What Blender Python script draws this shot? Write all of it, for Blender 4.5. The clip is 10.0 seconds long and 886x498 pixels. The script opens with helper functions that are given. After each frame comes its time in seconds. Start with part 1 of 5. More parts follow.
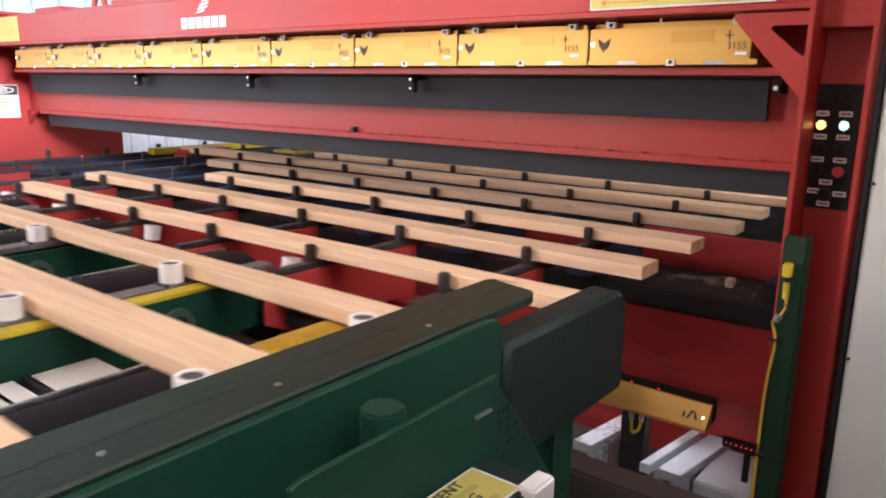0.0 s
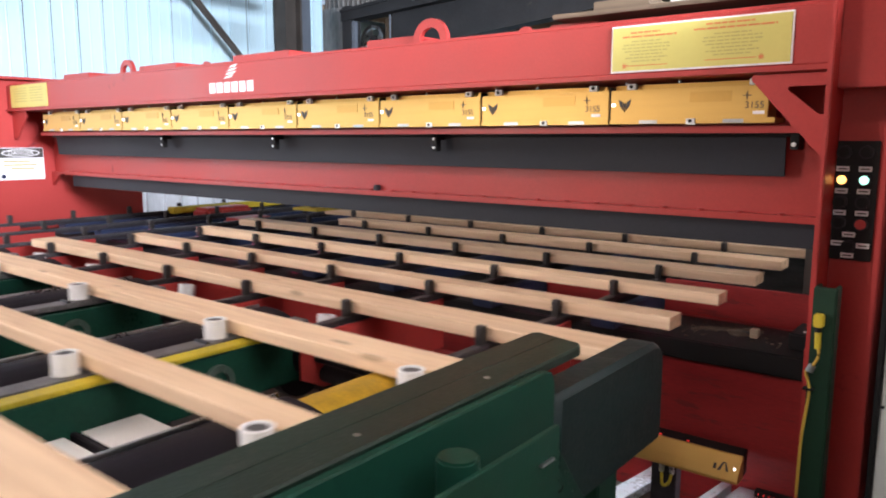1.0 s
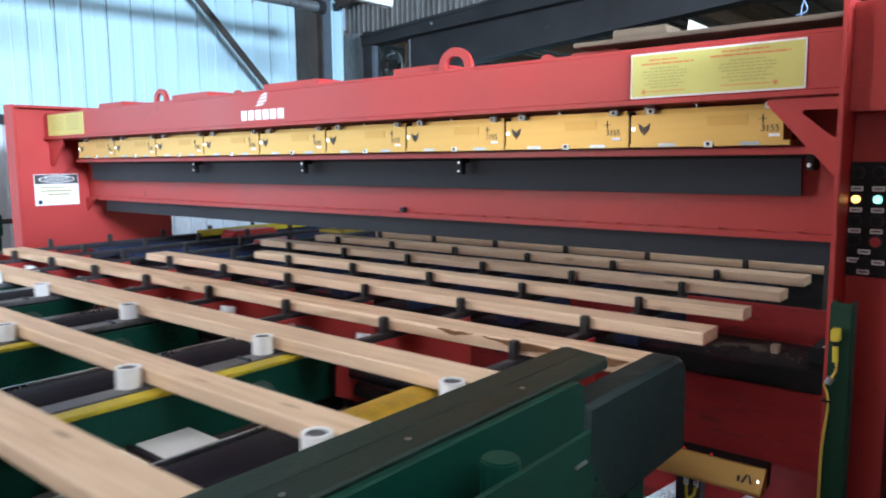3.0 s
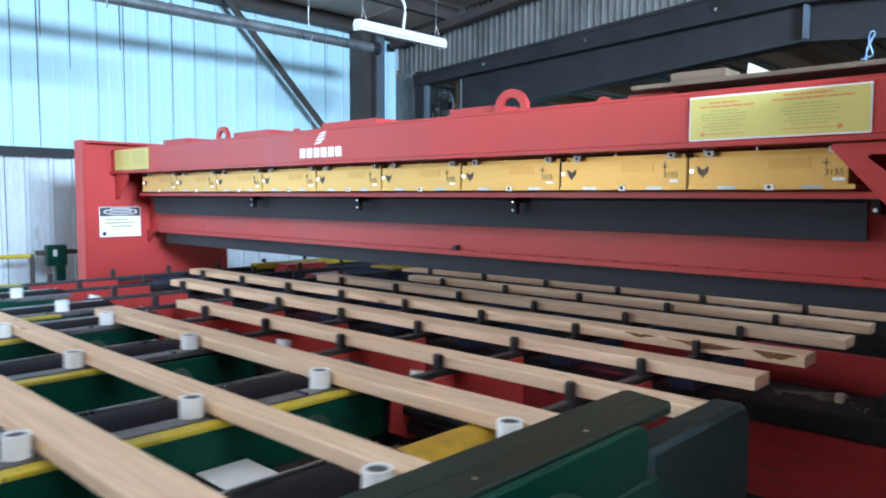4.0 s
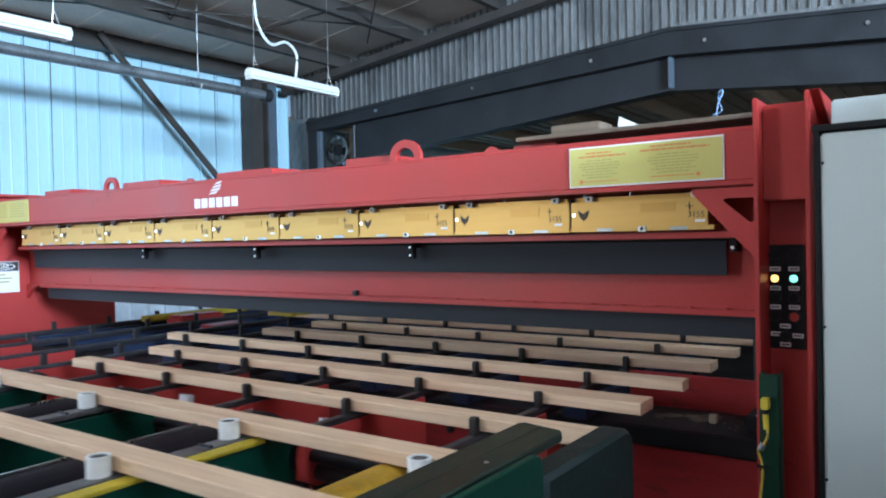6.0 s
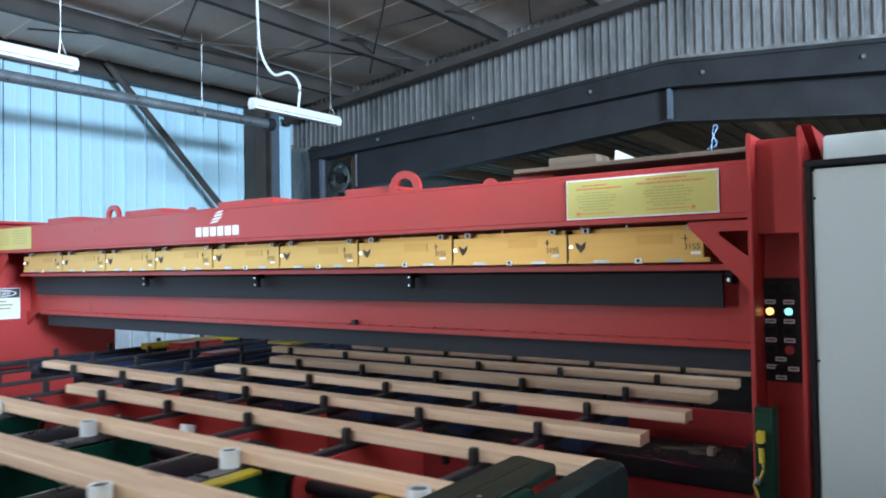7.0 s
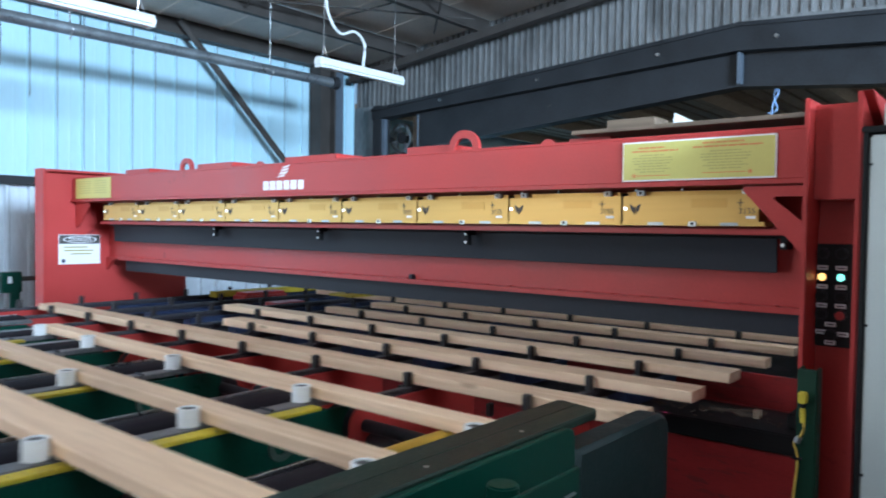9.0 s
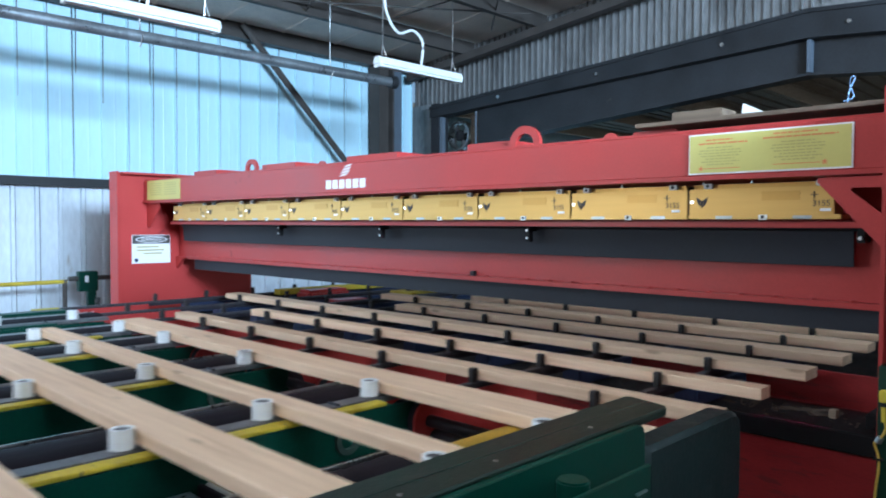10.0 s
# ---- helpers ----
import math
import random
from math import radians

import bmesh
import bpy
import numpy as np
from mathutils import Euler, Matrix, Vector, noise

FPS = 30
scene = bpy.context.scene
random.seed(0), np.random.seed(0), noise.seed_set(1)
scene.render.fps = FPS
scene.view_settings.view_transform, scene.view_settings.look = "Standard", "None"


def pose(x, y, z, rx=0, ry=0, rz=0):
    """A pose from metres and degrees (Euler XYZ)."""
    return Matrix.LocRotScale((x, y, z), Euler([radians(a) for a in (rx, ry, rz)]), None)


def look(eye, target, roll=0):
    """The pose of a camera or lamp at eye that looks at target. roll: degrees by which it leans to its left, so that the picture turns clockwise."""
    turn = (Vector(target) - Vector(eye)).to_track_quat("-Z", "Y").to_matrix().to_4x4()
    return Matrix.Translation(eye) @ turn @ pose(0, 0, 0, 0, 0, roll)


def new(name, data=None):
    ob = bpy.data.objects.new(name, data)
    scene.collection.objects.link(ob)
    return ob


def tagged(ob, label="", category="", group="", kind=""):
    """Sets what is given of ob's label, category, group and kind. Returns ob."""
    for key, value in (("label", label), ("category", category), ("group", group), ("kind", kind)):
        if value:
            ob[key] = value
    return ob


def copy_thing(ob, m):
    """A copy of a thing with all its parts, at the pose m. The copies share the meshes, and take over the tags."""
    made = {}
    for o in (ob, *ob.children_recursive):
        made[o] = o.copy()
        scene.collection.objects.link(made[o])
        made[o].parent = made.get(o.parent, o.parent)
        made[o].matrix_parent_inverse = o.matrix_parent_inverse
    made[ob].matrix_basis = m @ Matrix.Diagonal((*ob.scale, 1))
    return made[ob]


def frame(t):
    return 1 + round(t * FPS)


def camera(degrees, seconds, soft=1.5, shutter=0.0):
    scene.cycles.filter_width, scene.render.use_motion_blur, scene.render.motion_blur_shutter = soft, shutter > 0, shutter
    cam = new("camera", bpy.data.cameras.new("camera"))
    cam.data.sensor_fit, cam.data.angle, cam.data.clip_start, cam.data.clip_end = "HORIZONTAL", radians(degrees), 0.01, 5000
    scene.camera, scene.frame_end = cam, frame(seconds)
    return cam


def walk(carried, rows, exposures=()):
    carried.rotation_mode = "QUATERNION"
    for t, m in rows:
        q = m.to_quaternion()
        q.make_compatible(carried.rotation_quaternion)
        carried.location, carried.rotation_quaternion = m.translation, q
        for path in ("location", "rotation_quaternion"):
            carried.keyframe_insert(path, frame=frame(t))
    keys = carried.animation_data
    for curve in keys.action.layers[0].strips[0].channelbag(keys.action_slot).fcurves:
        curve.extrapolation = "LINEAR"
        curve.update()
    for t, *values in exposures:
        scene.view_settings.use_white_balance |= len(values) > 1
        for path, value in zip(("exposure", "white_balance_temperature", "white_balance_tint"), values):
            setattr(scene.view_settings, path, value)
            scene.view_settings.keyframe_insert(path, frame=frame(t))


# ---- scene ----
cam = camera(62.5, 10.0, soft=1.9, shutter=0.5)
PATH = [
    (0, (1.32, -2.555, 1.549), (0.124, -1.015, 1.106), 0.8),
    (0.5, (1.332, -2.593, 1.559), (0.131, -1.041, 1.174), 1.4),
    (1, (1.286, -2.664, 1.565), (0.062, -1.11, 1.267), 0.1),
    (1.5, (1.247, -2.727, 1.569), (0.028, -1.172, 1.259), -0.9),
    (2, (1.218, -2.759, 1.568), (0.008, -1.2, 1.244), -0.6),
    (2.2, (1.218, -2.777, 1.586), (0.009, -1.218, 1.261), -0.6),
    (3.3, (1.35, -2.776, 1.583), (0.050, -1.271, 1.371), -0.5),
    (3.5, (1.35, -2.786, 1.591), (0.029, -1.298, 1.392), -0.4),
    (4, (1.309, -2.819, 1.592), (-0.056, -1.364, 1.448), 0.2),
    (4.5, (1.283, -2.796, 1.584), (-0.108, -1.363, 1.471), 0.1),
    (5, (1.303, -2.785, 1.600), (-0.075, -1.338, 1.491), -1.1),
    (5.5, (1.345, -2.87, 1.595), (0.122, -1.29, 1.511), -1.2),
    (5.7, (1.361, -2.907, 1.608), (0.200, -1.282, 1.538), -1.2),
    (6.8, (1.391, -2.924, 1.625), (0.246, -1.285, 1.669), -1.0),
    (7, (1.401, -2.927, 1.631), (0.251, -1.291, 1.672), -1.0),
    (7.5, (1.434, -2.96, 1.609), (0.279, -1.327, 1.599), -0.7),
    (8, (1.465, -2.982, 1.619), (0.318, -1.345, 1.559), 0.3),
    (8.5, (1.48, -2.985, 1.612), (0.312, -1.362, 1.549), 0.3),
    (9, (1.476, -3.005, 1.602), (0.198, -1.467, 1.542), 0.8),
    (9.5, (1.473, -3.005, 1.602), (0.126, -1.529, 1.54), 0.6),
    (10, (1.465, -3.022, 1.597), (0.07, -1.59, 1.529), 0.2),
]
walk(cam, [(t, look(eye, target, roll)) for t, eye, target, roll in PATH],
     [(0.0, 0.34, 7500, 29), (1.0, 0.2, 7250, 24), (2.0, 0.08, 6850, 19), (3.5, -0.03, 5850, 10), (5.5, -0.21, 5600, 7), (7.5, -0.30, 5800, 8), (10.0, -0.28, 5500, 7)])

# ---- world and large lights ----
world = bpy.data.worlds.new("daylight")
world.use_nodes = True
scene.world = world
wn = world.node_tree
sky = wn.nodes.new("ShaderNodeTexSky")
sky.sky_type, sky.sun_disc = "NISHITA", False
sky.sun_elevation, sky.sun_rotation = radians(38), radians(200)
wn.links.new(sky.outputs[0], wn.nodes["Background"].inputs[0])
wn.nodes["Background"].inputs[1].default_value = 0.12


def area(name, eye, target, w, h, watts, color):
    data = bpy.data.lights.new(name, "AREA")
    data.shape, data.size, data.size_y, data.energy, data.color = "RECTANGLE", w, h, watts, color
    ob = new(name, data)
    ob.matrix_world = look(eye, target)
    return ob


# daylight lamps set in openings of the mill that all lie out of view
area("door_daylight_east", (9.7, -3.2, 3.95), (-7.7, 1.0, 3.2), 3.8, 1.5, 4500, (0.70, 0.87, 1.0))
area("door_daylight_west", (-7.5, -3.7, 2.0), (-1.0, -0.9, 1.2), 3.0, 3.4, 160, (0.66, 0.84, 1.0))
area("door_daylight_southwest", (-7.6, -12.0, 2.0), (-1.0, 0.0, 1.5), 1.8, 3.4, 450, (1.0, 0.95, 0.88))
# weak fill added from an unseen south opening for the cabinet and post
area("unseen_south_fill", (3.5, -14.8, 2.4), (0.5, 0.0, 1.2), 4.6, 4.0, 130, (1.0, 0.96, 0.90))
# red laser line that the scanner throws straight down onto the boards
laser = area("laser_line", (-2.3, 0.136, 1.578), (-2.3, 0.136, 0.0), 5.7, 0.004, 4.5, (1.0, 0.03, 0.10))
laser.matrix_world = pose(-2.3, 0.136, 1.578)
laser.data.spread = radians(1.2)
# lamp added out of view to brighten the ceiling of the next bay
area("next_bay_fill", (9.8, 12.2, 1.9), (-2.0, 11.0, 3.5), 5.5, 3.0, 115, (1.0, 0.96, 0.90))
# skylight added out of view to brighten the board tops
area("unseen_skylight_fill", (-3.3, -4.9, 4.5), (-3.0, -3.4, 1.0), 3.0, 2.6, 125, (1.0, 0.96, 0.90))


# ---- materials ----
def mat(name, color, rough=0.5, metal=0.0, vary=0.25, size=3.0, fine=60.0, bump=0.15, spots=None, spot_at=0.62,
        stretch=(1, 1, 1), random=0.0, rough_vary=0.15, shine=0.35):
    m = bpy.data.materials.new(name)
    m.use_nodes = True
    nt = m.node_tree
    bsdf = nt.nodes["Principled BSDF"]
    n, l = nt.nodes.new, nt.links.new
    co = n("ShaderNodeTexCoord")
    mp = n("ShaderNodeMapping")
    mp.inputs["Scale"].default_value = stretch
    l(co.outputs["Object"], mp.inputs[0])
    big = n("ShaderNodeTexNoise")
    big.inputs["Scale"].default_value, big.inputs["Detail"].default_value = size, 6
    small = n("ShaderNodeTexNoise")
    small.inputs["Scale"].default_value, small.inputs["Detail"].default_value = fine, 3
    l(mp.outputs[0], big.inputs["Vector"])
    l(mp.outputs[0], small.inputs["Vector"])
    add = n("ShaderNodeMath")
    add.operation = "ADD"
    half = n("ShaderNodeMath")
    half.operation, half.inputs[1].default_value = "MULTIPLY", 0.5
    l(small.outputs[0], half.inputs[0])
    l(big.outputs[0], add.inputs[0])
    l(half.outputs[0], add.inputs[1])
    ramp = n("ShaderNodeMapRange")
    ramp.inputs["From Min"].default_value, ramp.inputs["From Max"].default_value = 0.45, 1.05
    ramp.inputs["To Min"].default_value, ramp.inputs["To Max"].default_value = 1 - vary, 1 + vary
    l(add.outputs[0], ramp.inputs["Value"])
    mul = n("ShaderNodeVectorMath")
    mul.operation = "SCALE"
    mul.inputs[0].default_value = color
    l(ramp.outputs[0], mul.inputs["Scale"])
    out = mul.outputs[0]
    if random:
        info = n("ShaderNodeObjectInfo")
        rr = n("ShaderNodeMapRange")
        rr.inputs["To Min"].default_value, rr.inputs["To Max"].default_value = 1 - random, 1 + random
        l(info.outputs["Random"], rr.inputs["Value"])
        m2 = n("ShaderNodeVectorMath")
        m2.operation = "SCALE"
        l(out, m2.inputs[0])
        l(rr.outputs[0], m2.inputs["Scale"])
        out = m2.outputs[0]
    if spots:
        sp = n("ShaderNodeTexNoise")
        sp.inputs["Scale"].default_value, sp.inputs["Detail"].default_value = size * 2.7, 8
        sp.inputs["Roughness"].default_value = 0.65
        l(mp.outputs[0], sp.inputs["Vector"])
        cut = n("ShaderNodeMapRange")
        cut.inputs["From Min"].default_value, cut.inputs["From Max"].default_value = spot_at, spot_at + 0.06
        l(sp.outputs[0], cut.inputs["Value"])
        mix = n("ShaderNodeMix")
        mix.data_type = "RGBA"
        l(cut.outputs[0], mix.inputs["Factor"])
        l(out, mix.inputs["A"])
        mix.inputs["B"].default_value = (*spots, 1)
        out = mix.outputs["Result"]
    l(out, bsdf.inputs["Base Color"])
    rg = n("ShaderNodeMapRange")
    rg.inputs["From Min"].default_value, rg.inputs["From Max"].default_value = 0.4, 1.1
    rg.inputs["To Min"].default_value, rg.inputs["To Max"].default_value = max(0.04, rough - rough_vary), min(1, rough + rough_vary)
    l(add.outputs[0], rg.inputs["Value"])
    l(rg.outputs[0], bsdf.inputs["Roughness"])
    bsdf.inputs["Metallic"].default_value = metal
    bsdf.inputs["Specular IOR Level"].default_value = shine
    if bump:
        b = n("ShaderNodeBump")
        b.inputs["Strength"].default_value, b.inputs["Distance"].default_value = bump, 0.004
        l(small.outputs[0], b.inputs["Height"])
        l(b.outputs[0], bsdf.inputs["Normal"])
    return m


def glow(name, color, strength):
    m = bpy.data.materials.new(name)
    m.use_nodes = True
    b = m.node_tree.nodes["Principled BSDF"]
    b.inputs["Base Color"].default_value = (*color, 1)
    b.inputs["Emission Color"].default_value = (*color, 1)
    b.inputs["Emission Strength"].default_value = strength
    return m


def wood(name, light, dark, rough=0.7, knots=0.78, grain=1.0, random=0.12):
    """Sawn softwood, grain along x."""
    m = bpy.data.materials.new(name)
    m.use_nodes = True
    nt = m.node_tree
    bsdf = nt.nodes["Principled BSDF"]
    n, l = nt.nodes.new, nt.links.new
    co, info = n("ShaderNodeTexCoord"), n("ShaderNodeObjectInfo")
    off = n("ShaderNodeVectorMath")
    off.operation = "MULTIPLY_ADD"
    off.inputs[1].default_value = (37, 11, 5)
    l(info.outputs["Random"], off.inputs[0])
    l(co.outputs["Object"], off.inputs[2])
    mp = n("ShaderNodeMapping")
    mp.inputs["Scale"].default_value = (0.6, 14 * grain, 14 * grain)
    l(off.outputs[0], mp.inputs[0])
    gr = n("ShaderNodeTexNoise")
    gr.inputs["Scale"].default_value, gr.inputs["Detail"].default_value, gr.inputs["Distortion"].default_value = 3.0, 7, 0.8
    l(mp.outputs[0], gr.inputs["Vector"])
    mix = n("ShaderNodeMix")
    mix.data_type = "RGBA"
    mix.inputs["A"].default_value, mix.inputs["B"].default_value = (*dark, 1), (*light, 1)
    rm = n("ShaderNodeMapRange")
    rm.inputs["From Min"].default_value, rm.inputs["From Max"].default_value = 0.32, 0.62
    l(gr.outputs[0], rm.inputs["Value"])
    l(rm.outputs[0], mix.inputs["Factor"])
    # knots and pitch marks
    mk = n("ShaderNodeMapping")
    mk.inputs["Scale"].default_value = (2.2, 9, 9)
    l(off.outputs[0], mk.inputs[0])
    vo = n("ShaderNodeTexVoronoi")
    vo.inputs["Scale"].default_value = 1.0
    l(mk.outputs[0], vo.inputs["Vector"])
    kc = n("ShaderNodeMapRange")
    kc.inputs["From Min"].default_value, kc.inputs["From Max"].default_value = 0.06, 0.13
    kc.inputs["To Min"].default_value, kc.inputs["To Max"].default_value = knots, 0
    l(vo.outputs["Distance"], kc.inputs["Value"])
    mx = n("ShaderNodeMix")
    mx.data_type = "RGBA"
    l(kc.outputs[0], mx.inputs["Factor"])
    l(mix.outputs["Result"], mx.inputs["A"])
    mx.inputs["B"].default_value = (0.16, 0.075, 0.03, 1)
    rr = n("ShaderNodeMapRange")
    rr.inputs["To Min"].default_value, rr.inputs["To Max"].default_value = 1 - random, 1 + random
    l(info.outputs["Random"], rr.inputs["Value"])
    sc = n("ShaderNodeVectorMath")
    sc.operation = "SCALE"
    l(mx.outputs["Result"], sc.inputs[0])
    l(rr.outputs[0], sc.inputs["Scale"])
    l(sc.outputs[0], bsdf.inputs["Base Color"])
    bsdf.inputs["Roughness"].default_value = rough
    b = n("ShaderNodeBump")
    b.inputs["Strength"].default_value, b.inputs["Distance"].default_value = 0.25, 0.003
    l(gr.outputs[0], b.inputs["Height"])
    l(b.outputs[0], bsdf.inputs["Normal"])
    return m


RED = mat("red_paint", (0.40, 0.040, 0.036), 0.42, shine=0.30, vary=0.14, size=1.6, fine=90, bump=0.06, spots=(0.22, 0.02, 0.022), spot_at=0.66)
# dusty red, also darkened to stand for the shade low in the portal
RED_DUSTY_SHADE = mat("dusty_shaded_red_paint", (0.30, 0.021, 0.022), 0.5, shine=0.35, vary=0.3, size=4, fine=60, bump=0.12, spots=(0.19, 0.022, 0.022), spot_at=0.58, stretch=(0.5, 1, 2.5))
GREEN = mat("green_paint", (0.005, 0.046, 0.031), 0.38, shine=0.16, vary=0.22, size=3, fine=70, bump=0.07, spots=(0.02, 0.045, 0.035), spot_at=0.72)
GREEN_DARK = mat("worn_dark_green_paint", (0.010, 0.025, 0.026), 0.5, shine=0.25, vary=0.3, size=5, fine=80, bump=0.2, spots=(0.016, 0.026, 0.026), spot_at=0.62)
GREEN_WORN = mat("dusty_green_paint", (0.055, 0.085, 0.070), 0.6, vary=0.35, size=14, fine=90, bump=0.2)
BARK = mat("brown_bark", (0.20, 0.092, 0.038), 0.85, vary=0.5, size=30, fine=140, bump=0.8, stretch=(0.4, 1, 1))
RAIL_TOP = mat("rubbed_green_steel", (0.011, 0.028, 0.020), 0.45, shine=0.35, vary=0.35, size=3, fine=80, bump=0.15, stretch=(3, 0.8, 1), spots=(0.034, 0.042, 0.032), spot_at=0.60)
DEEP_GREEN = mat("deep_green_paint", (0.005, 0.030, 0.016), 0.5, shine=0.3, vary=0.25, size=4, fine=70, bump=0.08)
YELLOW = mat("yellow_paint", (0.50, 0.38, 0.03), 0.55, vary=0.3, size=6, fine=60, bump=0.1, spots=(0.25, 0.2, 0.06), spot_at=0.63)
GOLD = mat("gold_anodised_aluminium", (0.52, 0.32, 0.09), 0.40, metal=0.5, rough_vary=0.06, vary=0.06, size=2, fine=160, bump=0.02, stretch=(1, 20, 20))
GOLD_DARK = mat("darker_gold_plate", (0.46, 0.27, 0.07), 0.45, metal=0.6, vary=0.08)
STEEL = mat("bare_steel", (0.55, 0.56, 0.57), 0.32, metal=1.0, vary=0.2, size=6, fine=120, bump=0.05)
PIPE = mat("dull_galvanised_pipe", (0.34, 0.37, 0.40), 0.35, metal=0.7, vary=0.3, size=5, fine=40, bump=0.05)
# near-white base colour stands in for steel mirroring the bright wall
TRAY_GLARE = mat("white_glare_sheet", (0.90, 0.90, 0.88), 0.35, shine=0.5, vary=0.04, size=8, fine=90, bump=0.02, rough_vary=0.06)
STEEL_DARK = mat("worn_dark_steel", (0.026, 0.023, 0.029), 0.5, metal=0.1, shine=0.25, vary=0.4, size=4, fine=50, bump=0.15, stretch=(6, 0.6, 6))
WEAR = mat("dark_wear_strip", (0.011, 0.009, 0.013), 0.6, shine=0.1, vary=0.4, size=4, fine=50, bump=0.1, stretch=(6, 0.6, 6), spots=(0.05, 0.045, 0.045), spot_at=0.68)
CHAIN_WORN = mat("worn_grey_chain", (0.15, 0.145, 0.15), 0.5, metal=0.3, shine=0.3, vary=0.5, size=14, fine=90, bump=0.35)
CHAIN = mat("greasy_chain_steel", (0.06, 0.058, 0.065), 0.5, metal=0.3, shine=0.25, vary=0.4, size=8, fine=80, bump=0.3)
BLACK = mat("black_plastic", (0.012, 0.012, 0.013), 0.6, shine=0.2, vary=0.2, bump=0.05)
LUG = mat("greasy_black_steel", (0.022, 0.018, 0.018), 0.55, vary=0.3, size=20, bump=0.2)
LUG_END = mat("grey_steel_pin", (0.12, 0.12, 0.125), 0.5, metal=0.4, vary=0.3, size=30, bump=0.1)
RUBBER = mat("dark_grey_rubber_sheet", (0.026, 0.029, 0.037), 0.6, shine=0.2, vary=0.2, size=1.5, fine=60, bump=0.05)
NAVY = mat("dark_blue_paint", (0.022, 0.034, 0.080), 0.45, vary=0.35, size=4, fine=50, bump=0.1, spots=(0.06, 0.07, 0.1), spot_at=0.64)
WHITE_TUBE = mat("white_plastic_tube", (0.88, 0.89, 0.9), 0.4, vary=0.06, size=10, fine=60, bump=0.03)
WHITE = mat("white_paint", (0.82, 0.83, 0.83), 0.45, vary=0.05, bump=0.03)
GREY_CABINET = mat("light_grey_powder_coat", (0.54, 0.58, 0.57), 0.5, vary=0.06, size=1.2, fine=140, bump=0.06)
# pale wall sheet; part of the daylight's blue is put into its colour
SHEET_DAYLIT = mat("white_sheet_daylight_tint", (0.54, 0.76, 0.87), 0.42, vary=0.07, size=1.0, fine=30, bump=0.04, stretch=(1, 1, 0.25))
SHEET_PALE = mat("pale_grey_wall_sheet", (0.60, 0.64, 0.69), 0.42, vary=0.22, size=1.4, fine=30, bump=0.04, stretch=(1, 1, 0.3), spots=(0.42, 0.40, 0.38), spot_at=0.6)
RIB_SHADE = mat("rib_shade_and_dirt", (0.07, 0.09, 0.10), 0.7, vary=0.5, size=4, bump=0)
SHEET_GALV = mat("weathered_galvanised_sheet", (0.225, 0.222, 0.22), 0.45, metal=0.35, vary=0.5, size=2.5, fine=25, bump=0.05, stretch=(1.5, 1.5, 0.35), spots=(0.2, 0.19, 0.18), spot_at=0.64)
IRON = mat("grey_steel_primer", (0.022, 0.023, 0.026), 0.5, shine=0.3, vary=0.45, size=2, fine=40, bump=0.08, spots=(0.05, 0.045, 0.04), spot_at=0.66)
IRON_BLUE = mat("blue_grey_steel", (0.10, 0.12, 0.15), 0.55, vary=0.3, size=2, bump=0.08)
IRON_DARK = mat("dark_steel_framing", (0.062, 0.053, 0.048), 0.6, vary=0.3, size=3, bump=0.08)
ROOF = mat("dull_roof_sheet", (0.78, 0.67, 0.59), 0.6, vary=0.2, size=2, fine=30, bump=0.05)
PLANK_OLD = wood("old_grey_planks", (0.46, 0.38, 0.28), (0.24, 0.185, 0.13), knots=0.5)
PLANK_BROWN = wood("weathered_brown_plank", (0.17, 0.12, 0.08), (0.09, 0.062, 0.042), knots=0.5)
PINE = wood("fresh_sawn_pine", (0.83, 0.60, 0.405), (0.68, 0.46, 0.295), knots=0.5)
PINE_WANE = wood("pine_with_bark_edge", (0.76, 0.54, 0.36), (0.50, 0.31, 0.18), knots=0.8, grain=0.5)
CONCRETE = mat("oily_concrete", (0.10, 0.093, 0.085), 0.7, vary=0.35, size=1.3, fine=25, bump=0.2, spots=(0.06, 0.055, 0.05), spot_at=0.58)
MUSTARD = mat("scuffed_mustard_paint", (0.46, 0.27, 0.025), 0.5, vary=0.35, size=7, fine=70, bump=0.12, spots=(0.16, 0.10, 0.05), spot_at=0.64)
GALV_BRIGHT = mat("bright_galvanised_steel", (0.62, 0.72, 0.80), 0.28, metal=0.35, vary=0.15, size=2, fine=60, bump=0.0, rough_vary=0.02)
SAWDUST = mat("sawdust", (0.085, 0.062, 0.046), 0.95, vary=0.4, size=20, fine=150, bump=0.8)
SIGN_YELLOW = mat("yellow_vinyl_sign", (0.56, 0.50, 0.145), 0.4, vary=0.05, bump=0.0)
SIGN_WHITE = mat("white_vinyl_sign", (0.82, 0.82, 0.84), 0.4, vary=0.04, bump=0.0)
INK_RED = mat("red_ink", (0.62, 0.2, 0.07), 0.5, vary=0.05, bump=0)
INK_DARK = mat("dark_ink", (0.06, 0.055, 0.05), 0.5, vary=0.05, bump=0)
INK_GREY = mat("faded_ink", (0.42, 0.37, 0.12), 0.5, vary=0.05, bump=0)
LAMP_ORANGE = glow("lit_orange_lens", (1.0, 0.55, 0.16), 2.6)
LAMP_GREEN = glow("lit_green_lens", (0.35, 1.0, 0.8), 1.8)
LED_WHITE = glow("lit_white_led", (0.85, 0.95, 1.0), 4.0)
FILL_BAR = glow("unseen_fill_glow", (0.8, 0.92, 1.0), 16.0)
LED_RED = glow("lit_red_led", (1.0, 0.04, 0.04), 0.9)
CABLE = mat("orange_yellow_cable", (0.55, 0.36, 0.06), 0.5, vary=0.1, bump=0)
